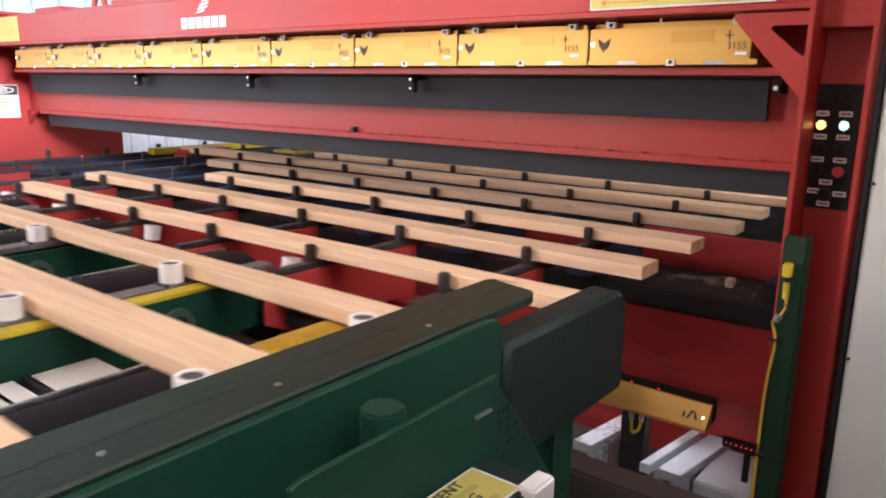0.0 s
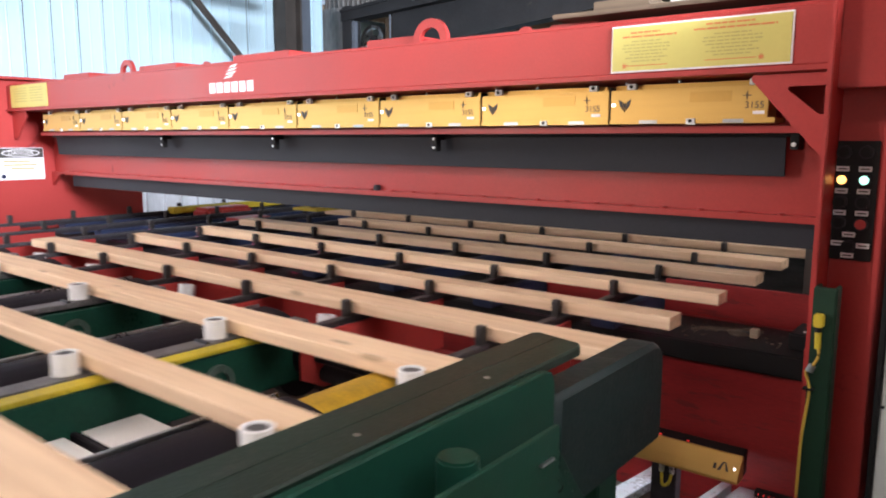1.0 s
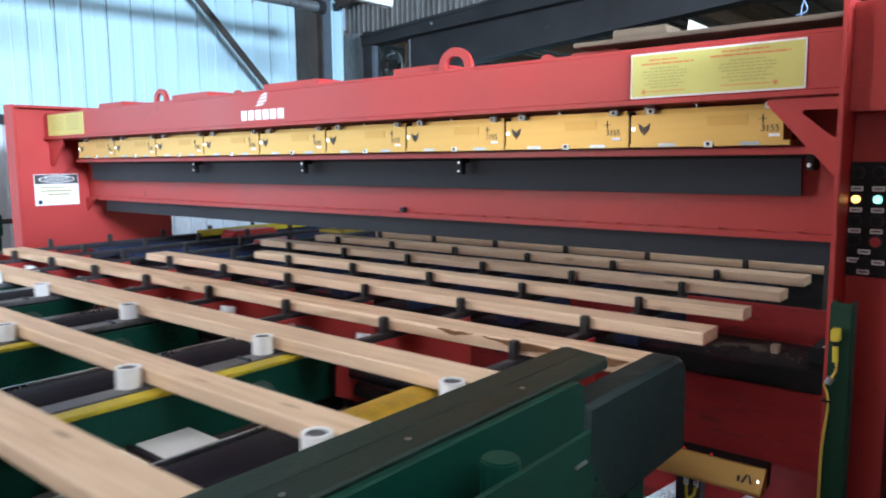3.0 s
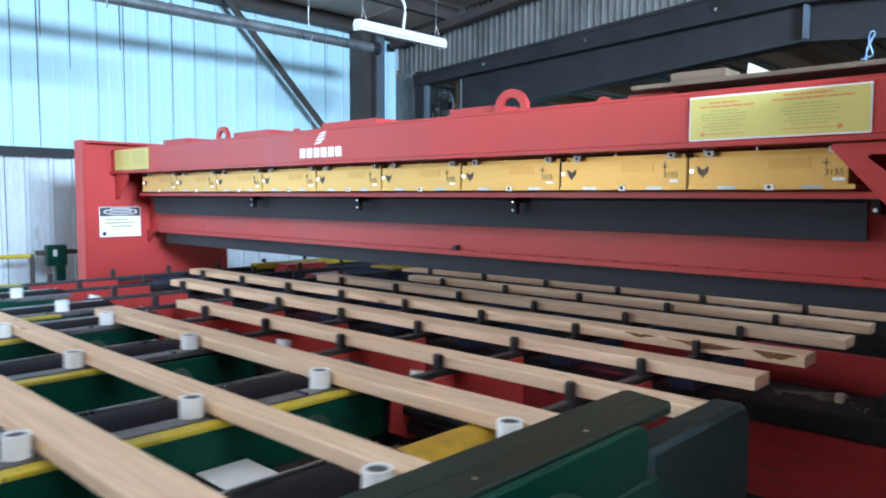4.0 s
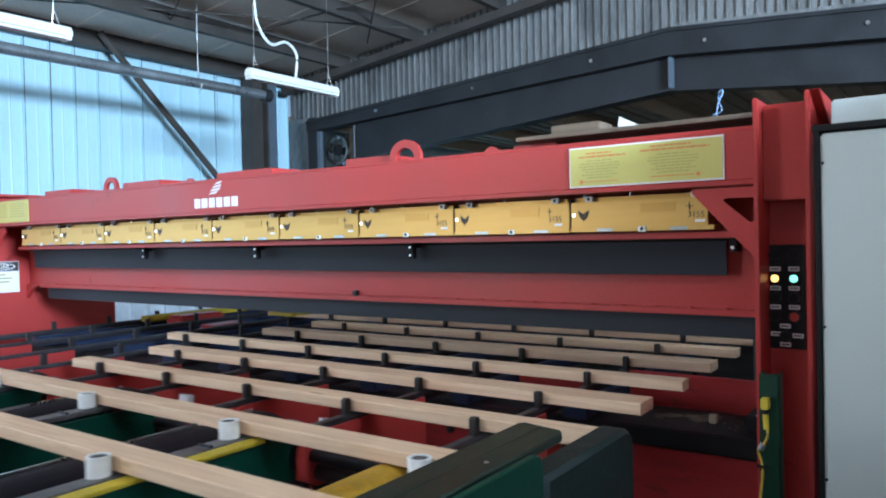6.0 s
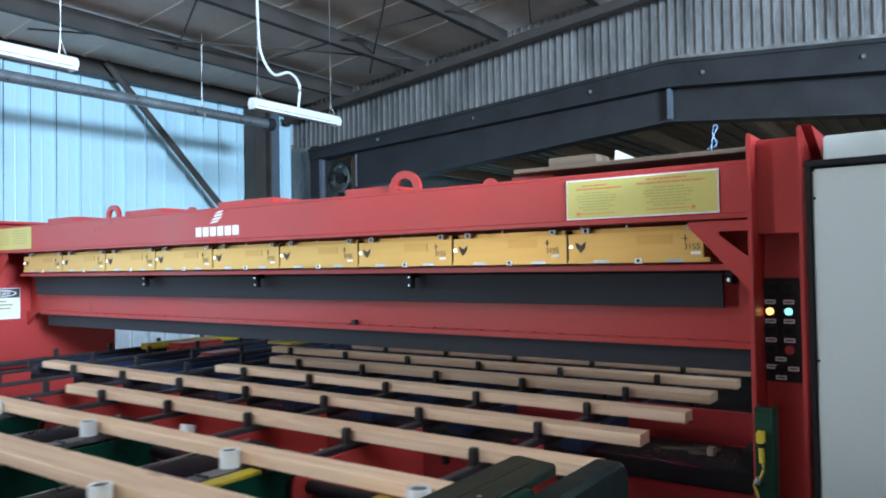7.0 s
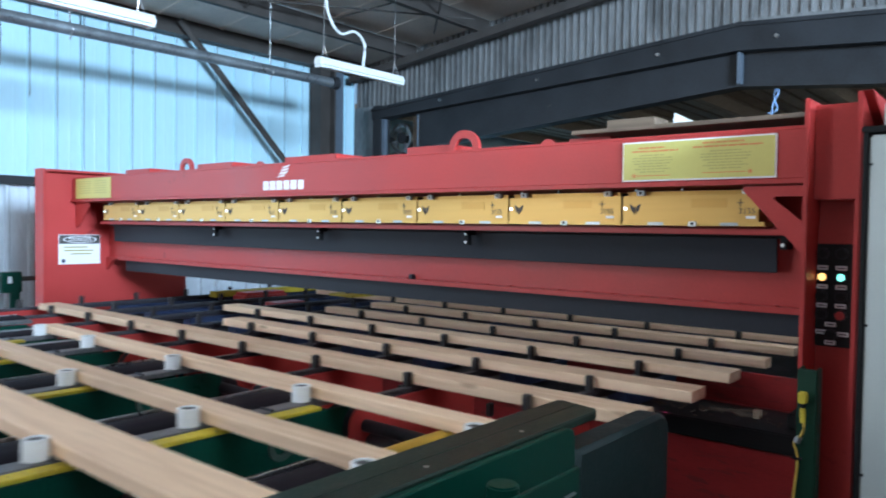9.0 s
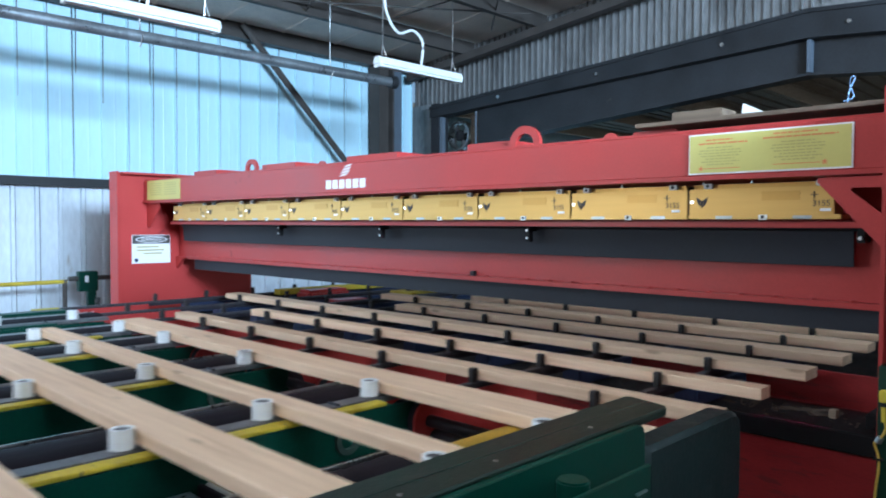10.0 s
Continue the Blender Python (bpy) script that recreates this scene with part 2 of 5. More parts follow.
BUTTON_RED = mat("red_button", (0.5, 0.05, 0.05), 0.4, vary=0.05, bump=0)


# ---- mesh helpers ----
def box(bm, x0, x1, y0, y1, z0, z1):
    r = bmesh.ops.create_cube(bm, size=1.0)
    for v in r["verts"]:
        v.co = Vector(((x0 + x1) / 2 + v.co.x * (x1 - x0), (y0 + y1) / 2 + v.co.y * (y1 - y0), (z0 + z1) / 2 + v.co.z * (z1 - z0)))
    return r["verts"]


def bbox(x0, x1, y0, y1, z0, z1, bevel=0.004, segments=2):
    bm = bmesh.new()
    box(bm, x0, x1, y0, y1, z0, z1)
    if bevel:
        bmesh.ops.bevel(bm, geom=bm.edges[:], offset=bevel, segments=segments, affect="EDGES")
    return bm


def cyl(a, b, r, n=16, r2=None, bm=None, bevel=0.0):
    """A rod from a to b."""
    bm = bm or bmesh.new()
    a, b = Vector(a), Vector(b)
    m = Matrix.Translation((a + b) / 2) @ (b - a).to_track_quat("Z", "Y").to_matrix().to_4x4()
    bmesh.ops.create_cone(bm, cap_ends=True, segments=n, radius1=r, radius2=r if r2 is None else r2, depth=(b - a).length, matrix=m)
    if bevel:
        bmesh.ops.bevel(bm, geom=[e for e in bm.edges if len(e.link_faces) == 2 and max(len(f.verts) for f in e.link_faces) > 4],
                        offset=bevel, segments=2, affect="EDGES")
    return bm


def tube(a, b, r, inner, n=20):
    """An open pipe from a to b."""
    bm = bmesh.new()
    a, b = Vector(a), Vector(b)
    q = (b - a).to_track_quat("Z", "Y").to_matrix()
    rings = []
    for p, rad in ((a, r), (b, r), (b, inner), (a, inner)):
        rings.append([bm.verts.new(p + q @ Vector((rad * math.cos(2 * math.pi * k / n), rad * math.sin(2 * math.pi * k / n), 0))) for k in range(n)])
    for i in range(4):
        for k in range(n):
            bm.faces.new((rings[i][k], rings[i][(k + 1) % n], rings[(i + 1) % 4][(k + 1) % n], rings[(i + 1) % 4][k]))
    bmesh.ops.recalc_face_normals(bm, faces=bm.faces)
    return bm


def prism(points, axis, a, b, bevel=0.0):
    """A flat outline given in the two other axes, pushed out along axis from a to b."""
    bm = bmesh.new()

    def at(p, v):
        return {"x": (v, p[0], p[1]), "y": (p[0], v, p[1]), "z": (p[0], p[1], v)}[axis]

    lo, hi = [bm.verts.new(at(p, a)) for p in points], [bm.verts.new(at(p, b)) for p in points]
    bm.faces.new(lo), bm.faces.new(hi[::-1])
    for k in range(len(points)):
        bm.faces.new((lo[k], lo[k - 1], hi[k - 1], hi[k]))
    bmesh.ops.recalc_face_normals(bm, faces=bm.faces)
    if bevel:
        bmesh.ops.bevel(bm, geom=bm.edges[:], offset=bevel, segments=1, affect="EDGES")
    return bm


def merged(*bms):
    out = bmesh.new()
    for b in bms:
        me = bpy.data.meshes.new("join")
        b.to_mesh(me), b.free()
        out.from_mesh(me)
        bpy.data.meshes.remove(me)
    return out


def wire(points, r, n=8, steps=6):
    """A bent cable or rod through the points."""
    pts = [Vector(p) for p in points]
    line = []
    for i in range(len(pts) - 1):
        p0, p1, p2, p3 = pts[max(i - 1, 0)], pts[i], pts[i + 1], pts[min(i + 2, len(pts) - 1)]
        for s in range(steps):
            u = s / steps
            line.append(0.5 * (2 * p1 + (p2 - p0) * u + (2 * p0 - 5 * p1 + 4 * p2 - p3) * u * u + (3 * p1 - p0 - 3 * p2 + p3) * u**3))
    line.append(pts[-1])
    bm = bmesh.new()
    rings = []
    for i, p in enumerate(line):
        d = (line[min(i + 1, len(line) - 1)] - line[max(i - 1, 0)]).normalized()
        q = d.to_track_quat("Z", "Y").to_matrix()
        rings.append([bm.verts.new(p + q @ Vector((r * math.cos(2 * math.pi * k / n), r * math.sin(2 * math.pi * k / n), 0))) for k in range(n)])
    for i in range(len(rings) - 1):
        for k in range(n):
            bm.faces.new((rings[i][k], rings[i][(k + 1) % n], rings[i + 1][(k + 1) % n], rings[i + 1][k]))
    bm.faces.new(rings[0][::-1]), bm.faces.new(rings[-1])
    bmesh.ops.recalc_face_normals(bm, faces=bm.faces)
    return bm


def part(name, bm, material, parent=None, label="", smooth=False):
    me = bpy.data.meshes.new(name)
    bm.to_mesh(me), bm.free()
    me.materials.append(material)
    if smooth:
        for p in me.polygons:
            p.use_smooth = True
        me.set_sharp_from_angle(angle=radians(40))
    ob = new(name, me)
    ob.parent = parent
    return tagged(ob, label)


def thing(name, label, category, group="", kind="", at=(0, 0, 0)):
    ob = new(name)
    ob.empty_display_size = 0.05
    ob.location = at
    return tagged(ob, label, category, group, kind)


def solo(name, bm, material, label, category="", group="", kind="", smooth=False):
    return tagged(part(name, bm, material, smooth=smooth), label, category, group, kind)


def letters(text, size, m, material, parent, name="lettering", depth=0.0006, align="CENTER"):
    cu = bpy.data.curves.new(name, "FONT")
    cu.body, cu.size, cu.extrude, cu.align_x, cu.align_y = text, size, depth, align, "CENTER"
    tmp = new(name + "_tmp", cu)
    me = bpy.data.meshes.new_from_object(tmp.evaluated_get(bpy.context.evaluated_depsgraph_get()))
    bpy.data.objects.remove(tmp)
    me.name = name
    me.transform(m)
    me.materials.clear()
    me.materials.append(material)
    ob = new(name, me)
    ob.parent = parent
    return ob


FRONT = Matrix.Rotation(radians(90), 4, "X")  # lettering that faces -y


# ---- the building ----
def corrugated(name, axis, at, lo, hi, z0, z1, pitch, depth, material, label, face, minor=True, tops=None, rib=0.14):
    """A ribbed metal sheet wall with thickness. axis: the way it runs; face: +1 or -1, the side on which the ribs stand."""
    bm = bmesh.new()
    prof, u, rng = [], lo, random.Random(name)
    while u < hi:
        w = min(pitch, hi - u)
        d = rng.uniform(0.85, 1.1)
        prof += [(u, 0), (u + 0.42 * w, 0)] + ([(u + 0.45 * w, 0.10), (u + 0.47 * w, 0.10), (u + 0.50 * w, 0)] if minor else [])
        prof += [(u + (0.93 - rib) * w, 0), (u + (0.95 - rib) * w, d), (u + 0.96 * w, d), (u + 0.98 * w, 0)]
        u += pitch
    prof.append((hi, 0))
    rows = []
    for u, d in prof:
        off = at + face * depth * d
        top = tops(u) if tops else z1
        p = (lambda o, z: (o, u, z)) if axis == "y" else (lambda o, z: (u, o, z))
        rows.append([bm.verts.new(p(off, z0)), bm.verts.new(p(off, top)), bm.verts.new(p(off - face * 0.012, z0)), bm.verts.new(p(off - face * 0.012, top))])
    for a, b in zip(rows, rows[1:]):
        bm.faces.new((a[0], b[0], b[1], a[1])), bm.faces.new((a[2], a[3], b[3], b[2]))
        bm.faces.new((a[1], b[1], b[3], a[3])), bm.faces.new((a[0], a[2], b[2], b[0]))
    bmesh.ops.recalc_face_normals(bm, faces=bm.faces)
    return solo(name, bm, material, label, kind="structure")


def roof_z(x):
    return 4.30 + 0.115 * (x + 7.7)


def building():
    solo("floor", bbox(-7.9, 10.2, -15.2, 17.0, -0.2, 0.0, 0), CONCRETE, "stained grey concrete mill floor", kind="structure")
    WX, NY = -7.72, 5.62
    corrugated("wall_west", "y", WX, -2.0, NY, 2.06, 4.34, 0.31, 0.03, SHEET_DAYLIT, "white ribbed metal wall sheets tinted for blue daylight", 1, rib=0.03)
    # dark strips along the seams: the ribs' shade drawn in, with streaked dirt
    rng = random.Random(3)
    y = -2.0
    while y < NY - 0.1:
        for off in (0.275, 0.312) if rng.random() < 0.35 else (0.312,):
            if 4.55 < y + off < 5.24:
                continue
            w = rng.choice((0.004, 0.005, 0.007, 0.009))
            foot = 2.12 if y > 1.0 or rng.random() < 0.6 else rng.uniform(3.0, 3.4)
            solo("seam_shade", prism([(y + off - w * 0.4, foot), (y + off + w * 0.4, foot), (y + off + w * 1.5, 4.2), (y + off - w * 1.5, 4.2)], "x", WX + 0.001, WX + 0.004), RIB_SHADE,
                 "dark line on a wall seam for rib shade and dirt", kind="structure")
        y += 0.31
    corrugated("wall_west_lower", "y", WX + 0.01, -2.0, NY, 0.0, 2.06, 0.25, 0.05, SHEET_PALE, "pale grey deep-ribbed metal wall sheets below the girt", 1, minor=False)
    # dark strips drawn beside the lower ribs as their shade
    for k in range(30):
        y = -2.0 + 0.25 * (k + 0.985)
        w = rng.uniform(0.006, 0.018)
        solo("seam_shade", bbox(WX + 0.011, WX + 0.02, y, y + w, rng.uniform(0.0, 0.6), 2.02, 0), RIB_SHADE, "dark strip beside a wall rib standing for its shade", kind="structure")
    # out of view, put here to keep low east light off the machine
    solo("partition", bbox(2.35, 2.45, -9.0, 5.3, 0, 2.35, 0), SHEET_GALV, "unseen grey sheet partition added to block low east light", kind="structure")
    solo("wall_west_far", bbox(WX - 0.1, WX, NY, 17.0, 0, 3.6, 0), SHEET_DAYLIT, "white metal wall of the next bay", kind="structure")
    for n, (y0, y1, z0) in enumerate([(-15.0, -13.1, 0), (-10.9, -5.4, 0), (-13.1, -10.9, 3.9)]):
        solo(f"wall_west_south_{n + 1}", bbox(WX - 0.1, WX, y0, y1, z0, 4.34, 0), SHEET_DAYLIT, "white metal wall beside the southwest door", kind="structure")
    solo("wall_west_lintel", bbox(WX - 0.1, WX, -5.4, -2.0, 3.9, 4.34, 0), SHEET_DAYLIT, "white metal wall over the west door", kind="structure")
    # gable wall over the opening
    corrugated("wall_north", "x", NY + 0.1, -7.72, 10.0, 3.6, 0, 0.105, 0.03, SHEET_GALV, "weathered galvanised ribbed sheets of the gable wall", -1, minor=False, tops=lambda x: roof_z(x) + 0.02, rib=0.10)
    solo("wall_north_side", bbox(-7.72, -7.05, NY + 0.02, NY + 0.12, 0, 3.6, 0), SHEET_GALV, "galvanised sheet beside the wide opening", kind="structure")
    for n, (x0, x1, y0, y1, z0, z1) in enumerate([(9.9, 10.1, -15.0, -5.2, 0, 6.6), (9.9, 10.1, -1.2, 9.3, 0, 6.6), (9.9, 10.1, -5.2, -1.2, 4.7, 6.6),
                                                  (9.9, 10.1, -5.2, -1.2, 0, 3.2), (9.9, 10.1, 15.0, 17.0, 0, 3.8)]):
        solo(f"wall_east_{n + 1}", bbox(x0, x1, y0, y1, z0, z1, 0), SHEET_GALV, "grey metal wall beside the east opening", kind="structure")
    for n, (x0, x1, z0) in enumerate([(-7.8, 1.0, 0), (6.0, 10.0, 0), (1.0, 6.0, 4.7)]):
        solo(f"wall_south_{n + 1}", bbox(x0, x1, -15.2, -15.0, z0, 6.6, 0), SHEET_GALV, "grey metal wall beside the added south opening", kind="structure")
    # rest of the end wall is left out, unseen, to let sky light in
    solo("wall_end", bbox(-7.8, -6.6, 17.0, 17.2, 0, 3.8, 0), SHEET_GALV, "grey metal wall beside the open end of the next bay", kind="structure")
    # roof: a sheet with ribs, one mesh
    def sheet(x0, x1, y0, y1):
        return prism([(x0, roof_z(x0)), (x1, roof_z(x1)), (x1, roof_z(x1) + 0.03), (x0, roof_z(x0) + 0.03)], "y", y0, y1)

    # unseen gap left in the roof for the added skylight
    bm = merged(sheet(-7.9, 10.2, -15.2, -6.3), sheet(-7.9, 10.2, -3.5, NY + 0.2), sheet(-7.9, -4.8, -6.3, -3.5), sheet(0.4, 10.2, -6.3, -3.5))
    for k in range(22):
        y = -14.8 + 0.93 * k
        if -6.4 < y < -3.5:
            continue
        bm = merged(bm, prism([(-7.9, roof_z(-7.9) - 0.012), (10.2, roof_z(10.2) - 0.012), (10.2, roof_z(10.2)), (-7.9, roof_z(-7.9))], "y", y, y + 0.05))
    solo("ceiling", bm, ROOF, "dull brown-grey sheet roof with seams", kind="structure")
    low = bbox(-7.9, 10.2, NY + 0.12, 17.0, 3.62, 3.7, 0)
    for k in range(70):
        low = merged(low, bbox(-7.8 + 0.256 * k, -7.62 + 0.256 * k, NY + 0.2, 17.0, 3.585, 3.62, 0))
    solo("ceiling_next_bay", low, PLANK_OLD, "old plank ceiling of the lower bay beyond", kind="structure")
    for k in range(9):
        x = -7.0 + 1.55 * k
        solo("joist", bbox(x, x + 0.09, NY + 0.25, 17.0, 3.4, 3.585, 0.004), PLANK_OLD, "old timber joist under the plank ceiling", "joist", "joists of the next bay")
    # steel frame
    solo("girt", bbox(WX + 0.03, WX + 0.16, -2.0, 4.6, 2.02, 2.12, 0.006), IRON, "dark grey steel girt along the wall", kind="structure")
    solo("eave_beam", bbox(WX + 0.04, WX + 0.22, -15.0, NY, 4.12, 4.34, 0.006), IRON_DARK, "dark steel eave beam", kind="structure")
    for x in (-6.3, -4.9, -3.5, -2.1, -0.7, 0.7, 2.1):
        z = roof_z(x)
        solo("purlin", merged(bbox(x, x + 0.025, -15.0, NY, z - 0.24, z - 0.02, 0.003), bbox(x, x + 0.09, -15.0, NY, z - 0.245, z - 0.225, 0.003)), IRON_DARK,
             "dark steel purlin under the roof", kind="structure")
    for y in (-9.6, -4.4, 5.3):
        bm = prism([(-7.5, roof_z(-7.5) - 0.36), (10.0, roof_z(10.0) - 0.36), (10.0, roof_z(10) - 0.246), (-7.5, roof_z(-7.5) - 0.246)], "y", y, y + 0.14)
        solo("rafter", bm, IRON_DARK, "dark steel rafter under the roof", kind="structure")
    solo("column", merged(bbox(-7.66, -7.4, 4.62, 4.66, 0, 4.3, 0.004), bbox(-7.66, -7.4, 4.9, 4.94, 0, 4.3, 0.004), bbox(-7.55, -7.5, 4.66, 4.9, 0, 4.3, 0)), IRON_DARK,
         "dark steel H column in the corner", kind="structure")
    solo("column_box", bbox(-7.68, -7.52, 4.96, 5.22, 0, 4.3, 0.01), IRON_BLUE, "grey steel box column in the corner", kind="structure")
    solo("column_gate", bbox(-7.05, -6.86, NY - 0.2, NY + 0.02, 0, 3.55, 0.008), IRON, "grey steel post of the wide opening", kind="structure")
    # deep tapered header beam: it falls away on both sides of its crown
    bx = -1.27

    def header(name, y0, y1, left, crown, right, label, bl=-7.05):
        """left, crown, right: the lower and upper height there; bl: its left end."""
        bm = merged(prism([(bl, left[0]), (bx, crown[0]), (bx, crown[1]), (bl, left[1])], "y", y0, y1),
                    prism([(bx, crown[0]), (9.9, right[0]), (9.9, right[1]), (bx, crown[1])], "y", y0, y1))
        return solo(name, bm, IRON, label, kind="structure")

    header("header_beam_top", NY - 0.22, NY + 0.05, (3.33, 3.49), (3.62, 3.92), (2.75, 3.10), "grey steel upper header beam over the opening")
    header("header_beam_lip", NY - 0.245, NY - 0.223, (3.455, 3.50), (3.885, 3.93), (3.07, 3.11), "grey steel lip along the header beam")
    header("header_beam_web", NY - 0.06, NY + 0.05, (2.836, 3.375), (3.25, 3.62), (2.25, 2.75), "grey steel web of the header beam", -6.15)
    header("header_beam_flange", NY - 0.18, NY + 0.06, (2.811, 2.836), (3.225, 3.25), (2.225, 2.25), "grey steel flange under the header beam", -6.15)
    solo("beam_stiffener", bbox(bx - 0.02, bx + 0.02, NY - 0.17, NY - 0.061, 3.26, 3.61, 0.003), IRON_BLUE, "welded steel stiffener plate on the header beam", kind="structure")
    solo("post_strip", bbox(-6.856, -6.79, NY - 0.19, NY - 0.12, 0, 3.32, 0.004), IRON_BLUE, "pale galvanised strip along the steel post", kind="structure")
    solo("wall_stud", bbox(-6.40, -6.16, NY + 0.06, NY + 0.11, 0, 3.34, 0.004), PLANK_BROWN, "brown timber stud behind the end of the header beam", kind="structure")
    solo("stud_rod", cyl((-6.17, NY - 0.08, 2.0), (-6.17, NY - 0.08, 3.36), 0.016, 10), IRON_BLUE, "thin pale rod beside the end of the header beam", kind="structure")
    solo("conduit_trim", prism([(-1.2, 3.89), (9.9, 3.10), (9.9, 3.19), (-1.2, 3.98)], "y", NY - 0.16, NY - 0.1), SHEET_GALV, "galvanised flashing along the header beam", kind="structure")
    for x, z in ((-5.6, 3.50), (-3.9, 3.60), (-2.2, 3.70), (-0.86, 3.72), (0.7, 3.62)):
        solo("gusset_bolt", cyl((x, NY - 0.245, z), (x, NY - 0.22, z), 0.022, 8), STEEL, "small bare steel bolt head on the header beam", "bolt", "bolts of the header beam")
    # wind brace on the west wall and the long pipe in front of it
    solo("wall_brace", merged(cyl((WX + 0.32, 2.2, 4.28), (WX + 0.32, 4.75, 1.75), 0.045, 10)), IRON_DARK, "dark steel diagonal wind brace on the wall", "brace")
    for a, b in (((-6.9, 1.0, 4.30), (-4.6, 4.9, 4.42)), ((-3.4, 3.0, 4.62), (-5.4, 5.0, 4.38)), ((-5.9, 3.6, 4.36), (-1.2, 4.6, 4.86)), ((-2.6, 0.6, 4.72), (-6.2, 2.4, 4.28)), ((-1.4, 2.2, 4.84), (-2.9, 5.2, 4.64))):
        solo("sag_rod", cyl(a, b, 0.011, 8), IRON_DARK, "thin steel sag rod under the roof", "rod", "sag rods")
    pipe = thing("overhead_pipe", "galvanised steel pipe hung under the roof", "pipe")
    part("pipe", merged(cyl((-6.0, -9.0, 3.45), (-6.0, 3.62, 3.52), 0.06, 18)), PIPE, pipe, smooth=True)
    part("flange", cyl((-6.0, 3.60, 3.52), (-6.0, 3.70, 3.52), 0.085, 16), IRON, pipe, "rusty pipe flange")
    for y in (-3.0, 0.2, 2.6):
        part("hanger", wire([(-6.0, y, 3.40), (-5.93, y, 3.5), (-6.0, y, 3.6), (-6.0, y, roof_z(-6.0))], 0.008), STEEL, pipe)


def strip_light(y, x=-4.15, z=3.2):
    t = thing("strip_light", "white fluorescent strip light hung on thin wires", "ceiling light", "hanging strip lights", at=(x, y, z))
    part("housing", prism([(-0.055, 0.03), (-0.03, 0.075), (0.03, 0.075), (0.055, 0.03), (0.05, 0.0), (-0.05, 0.0)], "y", 0, 1.22, 0.004), WHITE, t)
    for dx in (-0.03, 0.03):
        part("tube", cyl((dx, 0.03, -0.014), (dx, 1.19, -0.014), 0.013, 12), WHITE_TUBE, t, smooth=True)
    for dy in (0.01, 1.18):
        part("end_cap", bbox(-0.055, 0.055, dy, dy + 0.03, -0.03, 0.03, 0.004), WHITE, t)
    top = roof_z(x) - z
    for dy in (0.08, 1.1):
        part("hanger_wire", merged(wire([(-0.03, dy - 0.03, 0.07), (0, dy, 0.2), (0, dy, top)], 0.005, 6, 3), wire([(0.03, dy + 0.03, 0.07), (0, dy, 0.2)], 0.004, 6, 2)), STEEL, t)
    part("power_cord", wire([(0, 0.62, 0.075), (0, 0.64, 0.32), (0, 0.5, 0.42), (0, 0.3, 0.36), (0, 0.15, 0.5), (0, 0.1, 0.75), (0, 0.08, top)], 0.014, 8, 6), WHITE, t, "white looping cord")
    return t


# ---- the scanner portal ----
HX, HP, HN = 0.61, 0.61, 9  # right end, pitch and number of the scan heads


